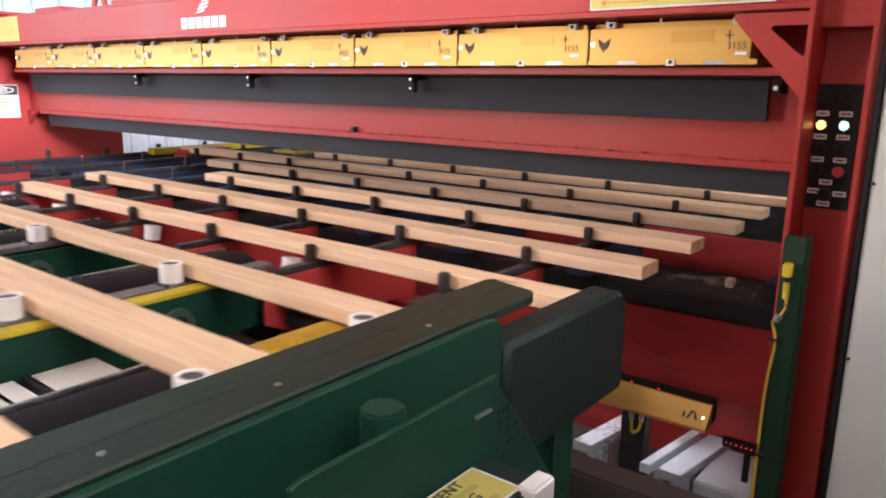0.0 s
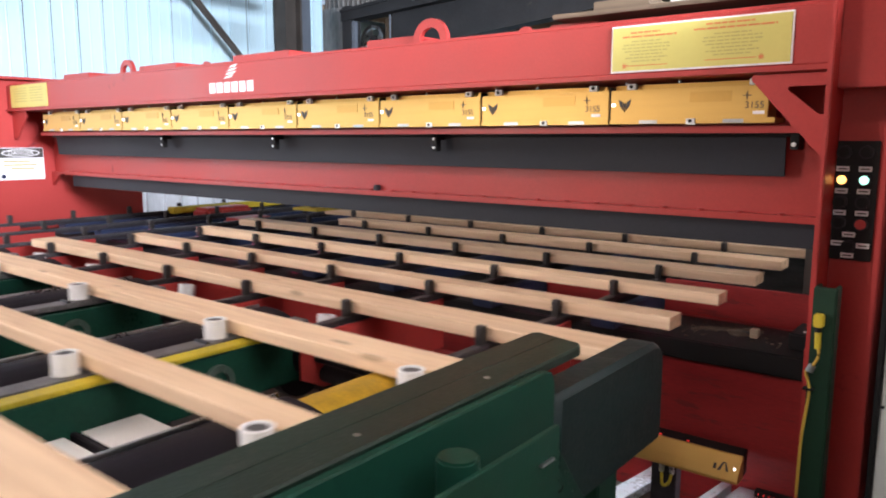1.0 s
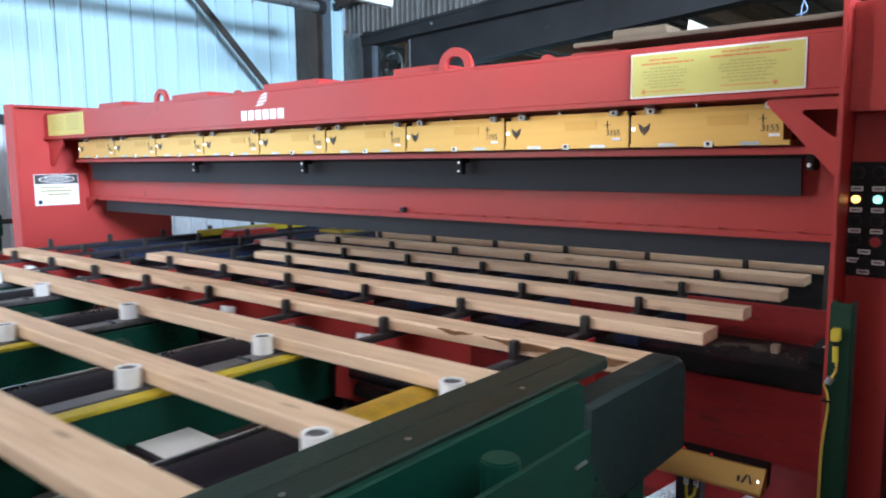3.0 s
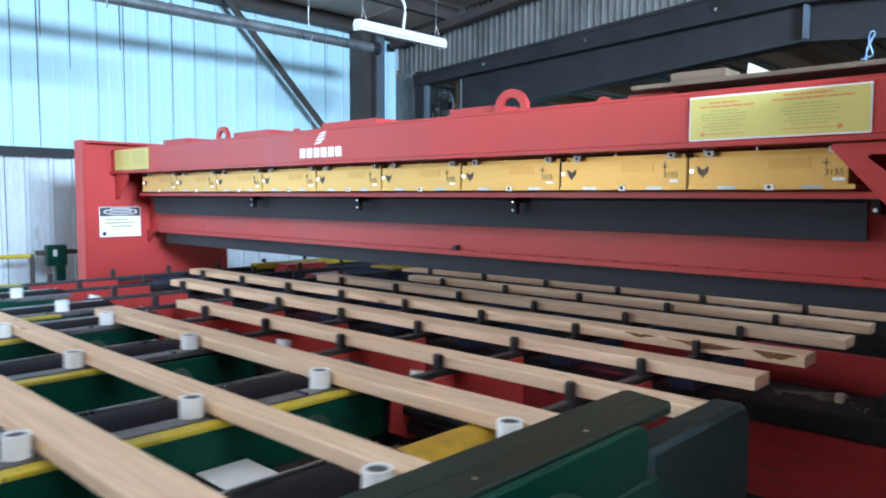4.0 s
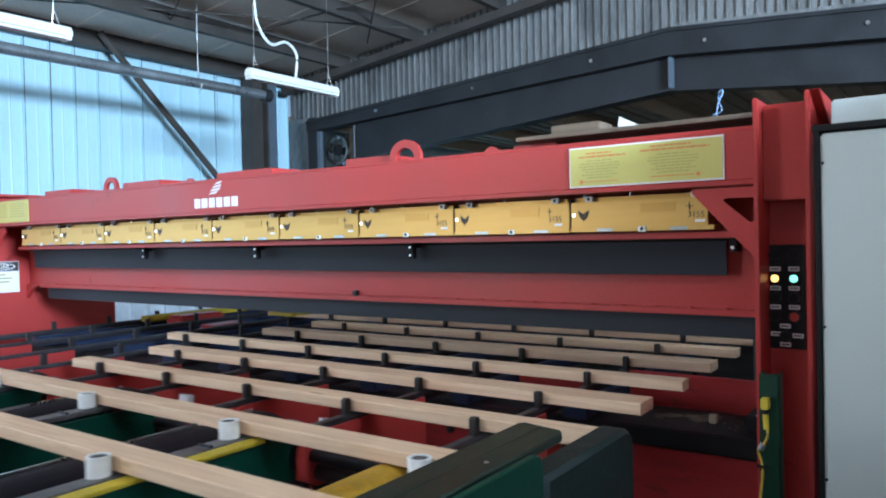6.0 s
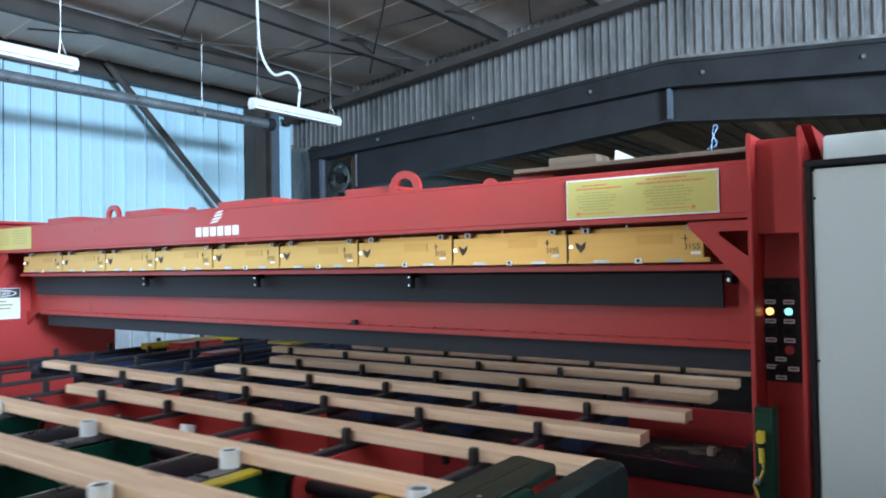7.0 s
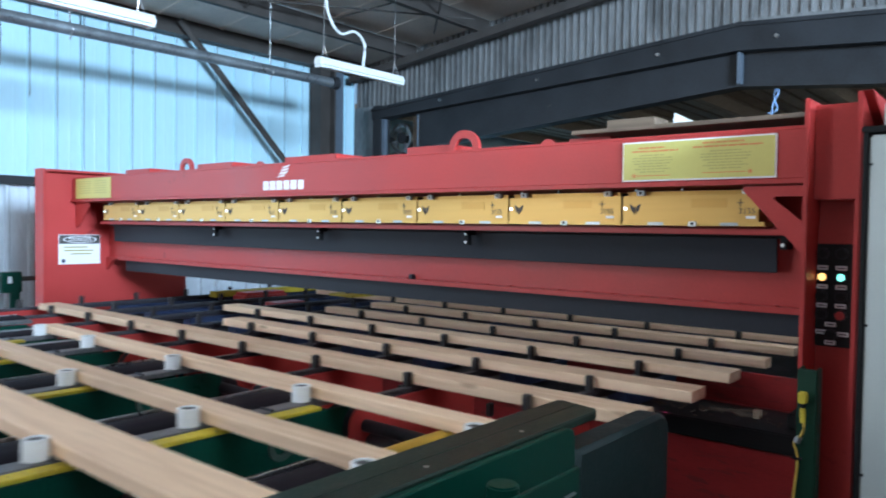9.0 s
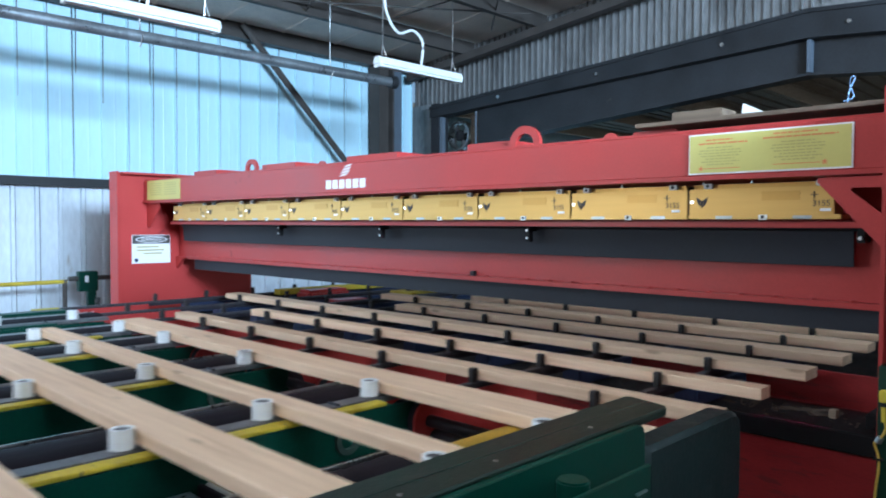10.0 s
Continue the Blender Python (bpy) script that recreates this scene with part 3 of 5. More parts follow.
def portal():
    t = thing("scanner_portal", "large red painted steel portal frame of a lumber scanner", "machine frame")
    beam = prism([(-0.09, 1.80), (-0.09, 1.985), (0.32, 1.985), (0.32, 1.80)], "x", -5.286, 0.79, 0.004)
    part("upper_beam", beam, RED, t)
    part("beam_flange", bbox(-5.286, 0.79, -0.105, 0.30, 1.782, 1.80, 0.003), RED, t)
    part("beam_lip", bbox(-5.286, 0.79, -0.075, -0.03, 1.985, 1.998, 0.002), RED, t)
    part("back_panel", bbox(-5.28, 0.84, 0.25, 0.29, 1.275, 1.79, 0.003), RED, t)
    part("head_shelf", bbox(-5.0, 0.72, 0.03, 0.25, 1.588, 1.612, 0.003), RED, t)
    part("lower_ledge", bbox(-5.05, 0.83, 0.215, 0.262, 1.262, 1.288, 0.003), RED, t)
    for k in range(39):
        x = -4.95 + 0.15 * k
        part("bolt", cyl((x, 0.235, 1.286), (x, 0.235, 1.294), 0.014, 6), RED, t)
    part("fixing_lug", bbox(-1.47, -1.44, 0.22, 0.25, 1.288, 1.318, 0.003), STEEL_DARK, t, "bare steel lug")
    part("air_curtain", bbox(-5.0, 0.80, 0.262, 0.272, 1.165, 1.275, 0.002), RUBBER, t, "dark grey rubber curtain")
    # left side frame: a deep plate with a front flange
    side = prism([(-0.31, 0.0), (-0.31, 2.05), (1.02, 2.05), (1.02, 0.0)], "x", -5.32, -5.29, 0.003)
    part("side_plate", side, RED, t)
    part("side_flange", bbox(-5.47, -5.29, -0.33, -0.31, 0, 2.07, 0.003), RED, t)
    part("side_flange", bbox(-5.47, -5.29, 1.02, 1.04, 0, 2.07, 0.003), RED, t)
    part("side_top", bbox(-5.47, -5.20, -0.31, 1.02, 2.04, 2.06, 0.003), RED, t)
    part("corner_gusset", prism([(-5.29, 1.80), (-5.02, 1.80), (-5.02, 1.74), (-5.22, 1.56), (-5.29, 1.56)], "y", -0.06, -0.045, 0.002), RED, t)
    part("panel_fillet", prism([(-5.29, 1.28), (-5.29, 1.16), (-5.24, 1.20), (-5.17, 1.25), (-5.06, 1.28)], "y", 0.22, 0.25, 0.002), RED, t)
    # right post: two flanges and a web
    part("post_flange", bbox(0.825, 0.841, -0.315, 0.30, 0, 2.055, 0.003), RED, t)
    part("post_web", bbox(0.841, 0.985, -0.135, -0.12, 0, 2.04, 0.002), RED, t)
    part("post_flange", bbox(0.985, 1.0, -0.33, 0.30, 0, 2.06, 0.003), RED, t)
    part("post_front", merged(bbox(0.841, 0.985, -0.235, -0.136, 1.715, 2.04, 0.003), bbox(0.841, 0.985, -0.155, -0.136, 0.3, 1.62, 0.003)), RED, t)
    part("top_ear", prism([(-0.33, 2.06), (0.30, 2.06), (0.30, 1.95), (-0.05, 1.95)], "x", 1.0, 1.03, 0.002), RED, t)
    g = bmesh.new()
    outer = [(0.56, 1.775), (0.825, 1.775), (0.825, 1.49), (0.80, 1.49), (0.555, 1.76)]
    hole = [(0.675, 1.735), (0.79, 1.735), (0.79, 1.645), (0.765, 1.645), (0.67, 1.725)]
    rows = []
    for y in (-0.085, -0.072):
        rows.append(([g.verts.new((x, y, z)) for x, z in outer], [g.verts.new((x, y, z)) for x, z in hole]))
    for o, h in rows:
        for k in range(5):
            g.faces.new((o[k], o[(k + 1) % 5], h[(k + 1) % 5], h[k]))
    for n in (0, 1):
        for k in range(5):
            g.faces.new((rows[0][n][k], rows[0][n][(k + 1) % 5], rows[1][n][(k + 1) % 5], rows[1][n][k]))
    bmesh.ops.recalc_face_normals(g, faces=g.faces)
    part("corner_gusset", g, RED, t)
    # lifting eyes and pads on top of the beam
    for x, r in ((-3.62, 0.085), (-0.92, 0.10)):
        bm = bmesh.new()
        arc = [(math.cos(math.pi * k / 14), math.sin(math.pi * k / 14)) for k in range(15)]
        pts_o = [(x + r, 1.98)] + [(x + r * c, 2.02 + r * s * 0.95) for c, s in arc] + [(x - r, 1.98)]
        pts_i = [(x + r * 0.6, 1.98)] + [(x + r * 0.6 * c, 2.02 + r * 0.55 * s) for c, s in arc] + [(x - r * 0.6, 1.98)]
        vs = [[bm.verts.new((px, y, pz)) for px, pz in p] for y in (0.035, 0.06) for p in (pts_o, pts_i)]
        for k in range(16):
            bm.faces.new((vs[0][k], vs[0][k + 1], vs[1][k + 1], vs[1][k])), bm.faces.new((vs[2][k], vs[2][k + 1], vs[3][k + 1], vs[3][k]))
            bm.faces.new((vs[0][k], vs[0][k + 1], vs[2][k + 1], vs[2][k])), bm.faces.new((vs[1][k], vs[1][k + 1], vs[3][k + 1], vs[3][k]))
        bmesh.ops.recalc_face_normals(bm, faces=bm.faces)
        part("lifting_eye", bm, RED, t)
    for x0, x1 in ((-3.5, -3.05), (-2.45, -1.94), (-1.35, -1.02), (-0.3, -0.08), (-4.6, -4.2)):
        part("top_pad", bbox(x0, x1, 0.06, 0.30, 1.985, 2.03 if x0 == -0.3 else 2.05, 0.004), RED, t)
    for x in (-2.80, -0.45):
        part("hand_ring", cyl((x, 0.11, 2.0), (x, 0.13, 2.0), 0.045, 14), RED, t)
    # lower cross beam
    part("cross_beam", bbox(-5.29, 0.825, 0.15, 0.5, 0.375, 0.70, 0.006), RED_DUSTY_SHADE, t)
    # back plate added to keep the space below the beam dark
    part("base_skirt", bbox(-5.29, 0.825, 0.34, 0.36, 0.0, 0.374, 0.002), RED_DUSTY_SHADE, t)
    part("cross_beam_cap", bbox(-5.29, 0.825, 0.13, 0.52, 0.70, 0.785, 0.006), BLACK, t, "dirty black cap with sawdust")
    part("rear_ledge", bbox(-5.29, 0.825, 0.52, 0.56, 0.42, 0.785, 0.004), RED_DUSTY_SHADE, t)
    part("rear_plate", prism([(0.535, 0.786), (0.55, 0.786), (0.55, 0.94), (0.535, 0.94)], "x", 0.06, 0.825, 0.002), RED_DUSTY_SHADE, t)
    part("foot_bracket", bbox(0.775, 0.824, 0.02, 0.128, 0.66, 0.80, 0.004), RED, t)
    part("ledge_block", bbox(0.50, 0.53, 0.30, 0.34, 0.786, 0.822, 0.003), PLANK_OLD, t, "pale scrap block")
    for x in (0.70, 0.745):
        part("clamp_label", bbox(x, x + 0.03, 0.26, 0.28, 0.85, 0.852, 0), SIGN_WHITE, t, "white tag")
    part("rear_plate", prism([(0.535, 0.786), (0.55, 0.786), (0.55, 0.90), (0.535, 0.90)], "x", -0.56, -0.09, 0.002), RED_DUSTY_SHADE, t)
    part("clamp_block", bbox(0.66, 0.80, 0.22, 0.42, 0.786, 0.85, 0.006), BLACK, t, "black clamp block")
    part("end_block", bbox(0.76, 0.825, 0.0, 0.15, 0.74, 0.86, 0.004), RED, t)
    part("floor_foot", bbox(0.78, 1.05, -0.35, 0.35, 0.0, 0.02, 0.002), RED, t)
    return t


def rubber_flap():
    t = thing("rubber_flap", "long dark grey rubber flap hung from a black rod", "flap")
    part("sheet", prism([(0.185, 1.432), (0.172, 1.585), (0.18, 1.59), (0.193, 1.434)], "x", -5.05, 0.615, 0.001), RUBBER, t)
    part("rod", cyl((-5.1, 0.175, 1.585), (0.70, 0.175, 1.585), 0.012, 10), BLACK, t)
    for x in (-3.33, -2.15, -0.945):
        part("bracket", merged(bbox(x - 0.015, x + 0.015, 0.10, 0.165, 1.56, 1.587, 0.003), bbox(x - 0.014, x + 0.014, 0.10, 0.135, 1.505, 1.585, 0.003)), BLACK, t)
        for z in (1.523, 1.565):
            part("nut", cyl((x, 0.092, z), (x, 0.10, z), 0.006, 6), STEEL, t)
    part("end_bracket", merged(bbox(0.64, 0.67, 0.12, 0.2, 1.53, 1.61, 0.003)), BLACK, t)
    part("end_nut", cyl((0.655, 0.105, 1.548), (0.655, 0.12, 1.548), 0.008, 8), STEEL, t)


def scan_head(x1, reach=-0.018):
    """One gold sensor head whose right end is x1; reach: where its housing ends."""
    t = thing("scan_head", "gold anodised laser scan head with black marking", "sensor", "row of scan heads", at=(x1, 0, 1.622))
    part("housing", bbox(-0.5965, reach, 0.0, 0.11, 0.018, 0.128, 0.003), GOLD, t)
    part("base_strip", bbox(-0.5965, 0.0075, -0.006, 0.12, 0.0, 0.018, 0.002), GOLD, t)
    part("rear_cover", bbox(-0.596, -0.02, 0.04, 0.12, 0.128, 0.148, 0.003), GOLD_DARK, t)
    part("end_seal", bbox(-0.6015, -0.5975, 0.001, 0.11, -0.004, 0.14, 0.001), BLACK, t)
    part("patch", bbox(-0.288, -0.140, -0.002, 0.0, 0.075, 0.112, 0.0005), GOLD_DARK, t)
    part("cross_mark", merged(bbox(-0.103, -0.075, -0.003, 0.0, 0.0925, 0.0955, 0), bbox(-0.0905, -0.0875, -0.0035, 0.0, 0.08, 0.108, 0)), INK_DARK, t)
    emblem = merged(prism([(-0.563, 0.093), (-0.548, 0.085), (-0.543, 0.052), (-0.557, 0.068)], "y", -0.003, 0), prism([(-0.513, 0.093), (-0.528, 0.085), (-0.533, 0.052), (-0.519, 0.068)], "y", -0.003, 0),
                    prism([(-0.544, 0.082), (-0.538, 0.074), (-0.532, 0.082), (-0.538, 0.046)], "y", -0.0035, 0))
    part("emblem", emblem, INK_DARK, t)
    part("status_led", cyl((-0.583, -0.004, 0.073), (-0.583, 0.0, 0.073), 0.0065, 10), LED_WHITE, t, "lit white status light")
    part("label", bbox(-0.067, -0.029, -0.0025, 0.0, 0.030, 0.041, 0), SIGN_WHITE, t)
    letters("3155", 0.033, Matrix.Translation((-0.063, -0.0015, 0.06)) @ FRONT, INK_DARK, t)
    for x in (-0.52, -0.070):
        c = part("clip", bbox(x - 0.018, x + 0.018, 0.012, 0.03, 0.13, 0.152, 0.002), WHITE, t)
        part("clip_hole", cyl((x, 0.0095, 0.141), (x, 0.012, 0.141), 0.007, 8), BLACK, c)
    c = part("clip", bbox(-0.296, -0.262, -0.012, -0.006, -0.004, 0.018, 0.002), WHITE, t)
    part("clip_hole", cyl((-0.279, -0.0145, 0.009), (-0.279, -0.012, 0.009), 0.007, 8), BLACK, c)
    for x in (-0.44, -0.13):
        part("window", bbox(x - 0.035, x + 0.035, -0.009, -0.006, 0.001, 0.014, 0.001), PIPE, t)
    for x in (-0.35, -0.56):
        part("stud", cyl((x, 0.06, 0.14), (x, 0.06, 0.165), 0.006, 8), STEEL, t)
    return t


def bars(parent, rows, y, material, height):
    """Unreadable lines of print: (x0, x1, z)."""
    for x0, x1, z in rows:
        part("print_bar", bbox(x0, x1, y - 0.0012, y, z - height / 2, z + height / 2, 0), material, parent)


def signs():
    t = thing("laser_warning_sign", "yellow laser warning sign with faded print on the beam", "sign")
    part("plate", bbox(0.055, 0.680, -0.097, -0.091, 1.806, 1.972, 0.001), SIGN_WHITE, t)
    part("face", bbox(0.061, 0.674, -0.099, -0.097, 1.812, 1.966, 0), SIGN_YELLOW, t)
    rng = random.Random(4)

    def split(rows, most, gap):
        words = []
        for x0, x1, z in rows:
            x = x0
            while x < x1:
                e = min(x1, x + rng.uniform(0.35, 1) * most)
                words.append((x, e, z))
                x = e + gap
        return words

    bars(t, split([(0.13, 0.24, 1.945), (0.10, 0.30, 1.931), (0.40, 0.56, 1.952), (0.36, 0.63, 1.937)], 0.045, 0.004), -0.099, INK_RED, 0.0058)
    rows = []
    for k in range(7):
        z = 1.914 - 0.0115 * k
        w = rng.uniform(0.05, 0.11)
        rows += [(0.19 - w, 0.19 + w, z), (0.49 - w * 1.1, 0.49 + w * 1.1, z + 0.004)]
    words = split(rows, 0.03, 0.004)
    bars(t, words, -0.099, INK_GREY, 0.0048)
    bars(t, [(0.12, 0.27, 1.829), (0.40, 0.57, 1.833)], -0.099, INK_RED, 0.003)
    for x, z in ((0.11, 1.829), (0.585, 1.833)):
        pts = [(x + (0.012 if k % 2 else 0.005) * math.cos(k * math.pi / 8), z + (0.012 if k % 2 else 0.005) * math.sin(k * math.pi / 8)) for k in range(16)]
        part("starburst", prism(pts, "y", -0.1005, -0.099), INK_RED, t)
    s = thing("small_warning_sign", "small yellow warning sign on the beam's far end", "sign")
    part("plate", bbox(-5.195, -4.55, -0.096, -0.091, 1.808, 1.982, 0.001), SIGN_YELLOW, s)
    bars(s, [(-5.13 + 0.29 * c, -4.90 + 0.28 * c, 1.955 - 0.02 * k) for k in range(6) for c in (0, 1)], -0.096, INK_GREY, 0.007)
    d = thing("danger_sign", "white danger sign with a dark red oval header", "sign")
    part("plate", bbox(-5.29, -5.284, -0.205, 0.162, 1.222, 1.488, 0.001), SIGN_WHITE, d)
    part("header", bbox(-5.284, -5.282, -0.20, 0.157, 1.405, 1.483, 0), INK_DARK, d)
    part("oval", prism([(-0.02 + 0.15 * math.cos(k * math.pi / 12), 1.444 + 0.031 * math.sin(k * math.pi / 12)) for k in range(24)], "x", -5.282, -5.280), SIGN_WHITE, d)
    part("oval_red", prism([(-0.02 + 0.138 * math.cos(k * math.pi / 12), 1.444 + 0.025 * math.sin(k * math.pi / 12)) for k in range(24)], "x", -5.280, -5.279), INK_DARK, d)
    letters("DANGER", 0.05, Matrix.Translation((-5.2785, -0.02, 1.444)) @ Matrix.Rotation(radians(90), 4, "Z") @ FRONT, SIGN_WHITE, d)
    for y0, y1, z in ((-0.16, 0.05, 1.375), (-0.16, 0.10, 1.345), (-0.10, 0.08, 1.315)):
        part("print_bar", bbox(-5.284, -5.2825, y0, y1, z - 0.006, z + 0.006, 0), INK_GREY, d)
    part("print_mark", cyl((-5.284, -0.165, 1.252), (-5.282, -0.165, 1.252), 0.018, 12), NAVY, d)
    # maker's mark on the beam as plain white shapes
    m = thing("maker_mark", "white painted maker's mark on the red beam", "logo")
    for k, (dx, w) in enumerate(((0.0, 0.07), (0.012, 0.085), (0.03, 0.075), (0.05, 0.06))):
        z = 1.903 + 0.019 * k
        x = -2.335 + dx
        part("stroke", prism([(x, z), (x + w, z + 0.006), (x + w + 0.02, z + 0.02), (x + 0.03, z + 0.013)], "y", -0.0925, -0.09), SIGN_WHITE, m)
    for k in range(6):
        x = -2.475 + 0.07 * k
        part("block", bbox(x, x + 0.056, -0.0925, -0.09, 1.825, 1.883, 0.001), SIGN_WHITE, m)


def control_panel():
    t = thing("control_panel", "black push-button panel with two lit lamps on the red post", "control panel")
    y = -0.157
    part("plate", bbox(0.8415, 0.956, y - 0.006, y, 1.20, 1.562, 0.002), BLACK, t)
    xa, xb = 0.861, 0.921
    y -= 0.006

    def ring(x, z, material, name, label="", r=0.0155, d=0.012):
        c = part("bezel", tube((x, y, z), (x, y - 0.008, z), r + 0.005, r - 0.002, 18), STEEL_DARK, t)
        part(name, cyl((x, y, z), (x, y - d, z), r, 18, bevel=0.002), material, c, label)

    ring(xa, 1.445, LAMP_ORANGE, "lens", "lit orange pilot light", 0.013)
    ring(xb, 1.445, LAMP_GREEN, "lens", "lit green pilot light", 0.013)
    for x, z in ((xa, 1.528), (xb, 1.528), (xb, 1.378), (xa, 1.315)):
        ring(x, z, BLACK, "button", "black push button")
    ring(xa, 1.378, BLACK, "knob", "black selector knob", d=0.02)
    ring(xb, 1.312, BUTTON_RED, "button", "red push button")
    ring(0.893, 1.243, BLACK, "knob", "black selector knob", d=0.02)
    for x, z in ((xa, 1.478), (xb, 1.478), (xa, 1.411), (xb, 1.411), (xa, 1.345), (xb, 1.345), (0.891, 1.279), (0.8615, 1.251), (0.931, 1.247), (0.891, 1.215)):
        part("legend_plate", bbox(x - 0.018, x + 0.018, y - 0.002, y, z - 0.008, z + 0.008, 0.001), SIGN_WHITE, t)
        part("print_bar", bbox(x - 0.012, x + 0.012, y - 0.003, y - 0.002, z - 0.002, z + 0.002, 0), INK_DARK, t)


def cabinet():
    t = thing("electrical_cabinet", "light grey steel electrical cabinet with a dark gasket edge", "cabinet")
    part("body", bbox(1.045, 2.0, -0.47, 0.25, 0.0, 1.9, 0.01), GREY_CABINET, t)
    part("door", bbox(1.052, 1.99, -0.50, -0.474, 0.05, 1.895, 0.006), GREY_CABINET, t)
    part("gasket", merged(bbox(1.036, 1.05, -0.505, -0.46, 0.0, 1.905, 0.003), bbox(1.03, 2.0, -0.505, 0.2, 1.903, 1.922, 0.003)), BLACK, t, "black edge trim")
    for z in (1.808, 1.323, 0.868):
        part("screw", cyl((1.058, -0.505, z), (1.058, -0.50, z), 0.0045, 8), BLACK, t)
    solo("junction_box", bbox(1.06, 1.75, -0.32, 0.1, 1.922, 2.02, 0.006), GREY_CABINET, "light grey box lying on the cabinet", "box")


def beam_clutter():
    solo("plank", bbox(-0.22, 0.80, -0.06, 0.24, 2.03, 2.048, 0.003), PLANK_BROWN, "old plank lying across the top pads of the beam", "plank")
    solo("cardboard_box", bbox(-0.10, 0.13, 0.05, 0.20, 2.048, 2.10, 0.004), PLANK_BROWN, "small brown box lying on the plank", "box")
    solo("paper_scrap", prism([(0.19, 2.048), (0.33, 2.048), (0.20, 2.115)], "y", 0.10, 0.11), WHITE, "white folded scrap of sheet on the plank", "scrap")
    solo("blue_twine", wire([(0.63, 0.0, 2.05), (0.635, 0.0, 2.10), (0.655, 0.0, 2.145), (0.642, 0.0, 2.15), (0.635, 0.01, 2.12), (0.65, 0.0, 2.075), (0.615, 0.0, 2.062)], 0.0022, 6),
         mat("blue_twine", (0.25, 0.38, 0.62), 0.7, vary=0.1), "loop of blue twine on the plank", "twine", smooth=True)


# ---- conveyors ----
BOARD_TOP, BOARD_BOTTOM = 0.970, 0.924
WHITE_LINES = (0.10, -0.75, -1.69, -2.57, -3.20, -4.0)
BLACK_LINES = (-0.02, -0.63, -1.23, -1.83, -2.43, -3.03, -3.63, -4.23, -4.82)
Y_WHITE_END, Y_WHITE_DIP, Y_BLACK_START = -0.95, -1.0, -0.98


def infeed_line(xw):
    t = thing("infeed_rail", "green chain rail with yellow edge and worn dark wear plate", "conveyor rail", "infeed chain rails")
    end = Y_WHITE_END
    plate_end = -1.53 if xw == 0.10 else end + 0.02
    part("wear_plate", prism([(xw - 0.235, 0.903), (xw - 0.225, 0.914), (xw - 0.20, 0.919), (xw - 0.16, 0.920), (xw - 0.12, 0.917), (xw - 0.08, 0.910), (xw - 0.05, 0.900), (xw - 0.03, 0.889), (xw - 0.03, 0.885), (xw - 0.235, 0.895)], "y", -14.3, plate_end), WEAR, t, smooth=True)
    part("plate_edge", bbox(xw - 0.242, xw - 0.234, -14.3, plate_end, 0.84, 0.923, 0.002), STEEL, t, "bright worn edge")
    part("chain", bbox(xw - 0.028, xw + 0.05, -14.3, end + 0.02, 0.885, 0.907, 0.003), CHAIN_WORN, t)
    part("edge_strip", bbox(xw + 0.052, xw + 0.115, -14.3, end - {-0.75: 0.22, -1.69: 0.62, -2.57: 0.55}.get(xw, 0.35), 0.889, 0.903, 0.003), YELLOW if xw > -3.9 else GREEN, t, "yellow painted edge" if xw > -3.9 else "")
    part("side_plate", bbox(xw + 0.10, xw + 0.114, -14.3, end - 0.04, 0.72, 0.888, 0.003), GREEN, t)
    part("side_plate", bbox(xw - 0.225, xw - 0.21, -14.3, end - 0.04, 0.72, 0.88, 0.003), GREEN, t)
    for y in (-1.35, -2.05, -2.8):
        part("link_pin", cyl((xw - 0.02, y, 0.907), (xw + 0.045, y, 0.907), 0.008, 8), STEEL_DARK, t)
    part("bearing_ring", tube((xw + 0.114, -1.367, 0.80), (xw + 0.128, -1.367, 0.80), 0.056, 0.034, 22), GREEN_WORN, t, "dusty grey-green bearing ring", smooth=True)
    part("sprocket", cyl((xw - 0.03, end, 0.74), (xw + 0.03, end, 0.74), 0.12, 24), STEEL_DARK, t)
    for y in (-13.6, -8.2, -2.9):
        part("leg", bbox(xw - 0.10, xw, y, y + 0.1, -0.008, 0.88, 0.004), GREEN, t)
    t.location.z = 0.008
    return t


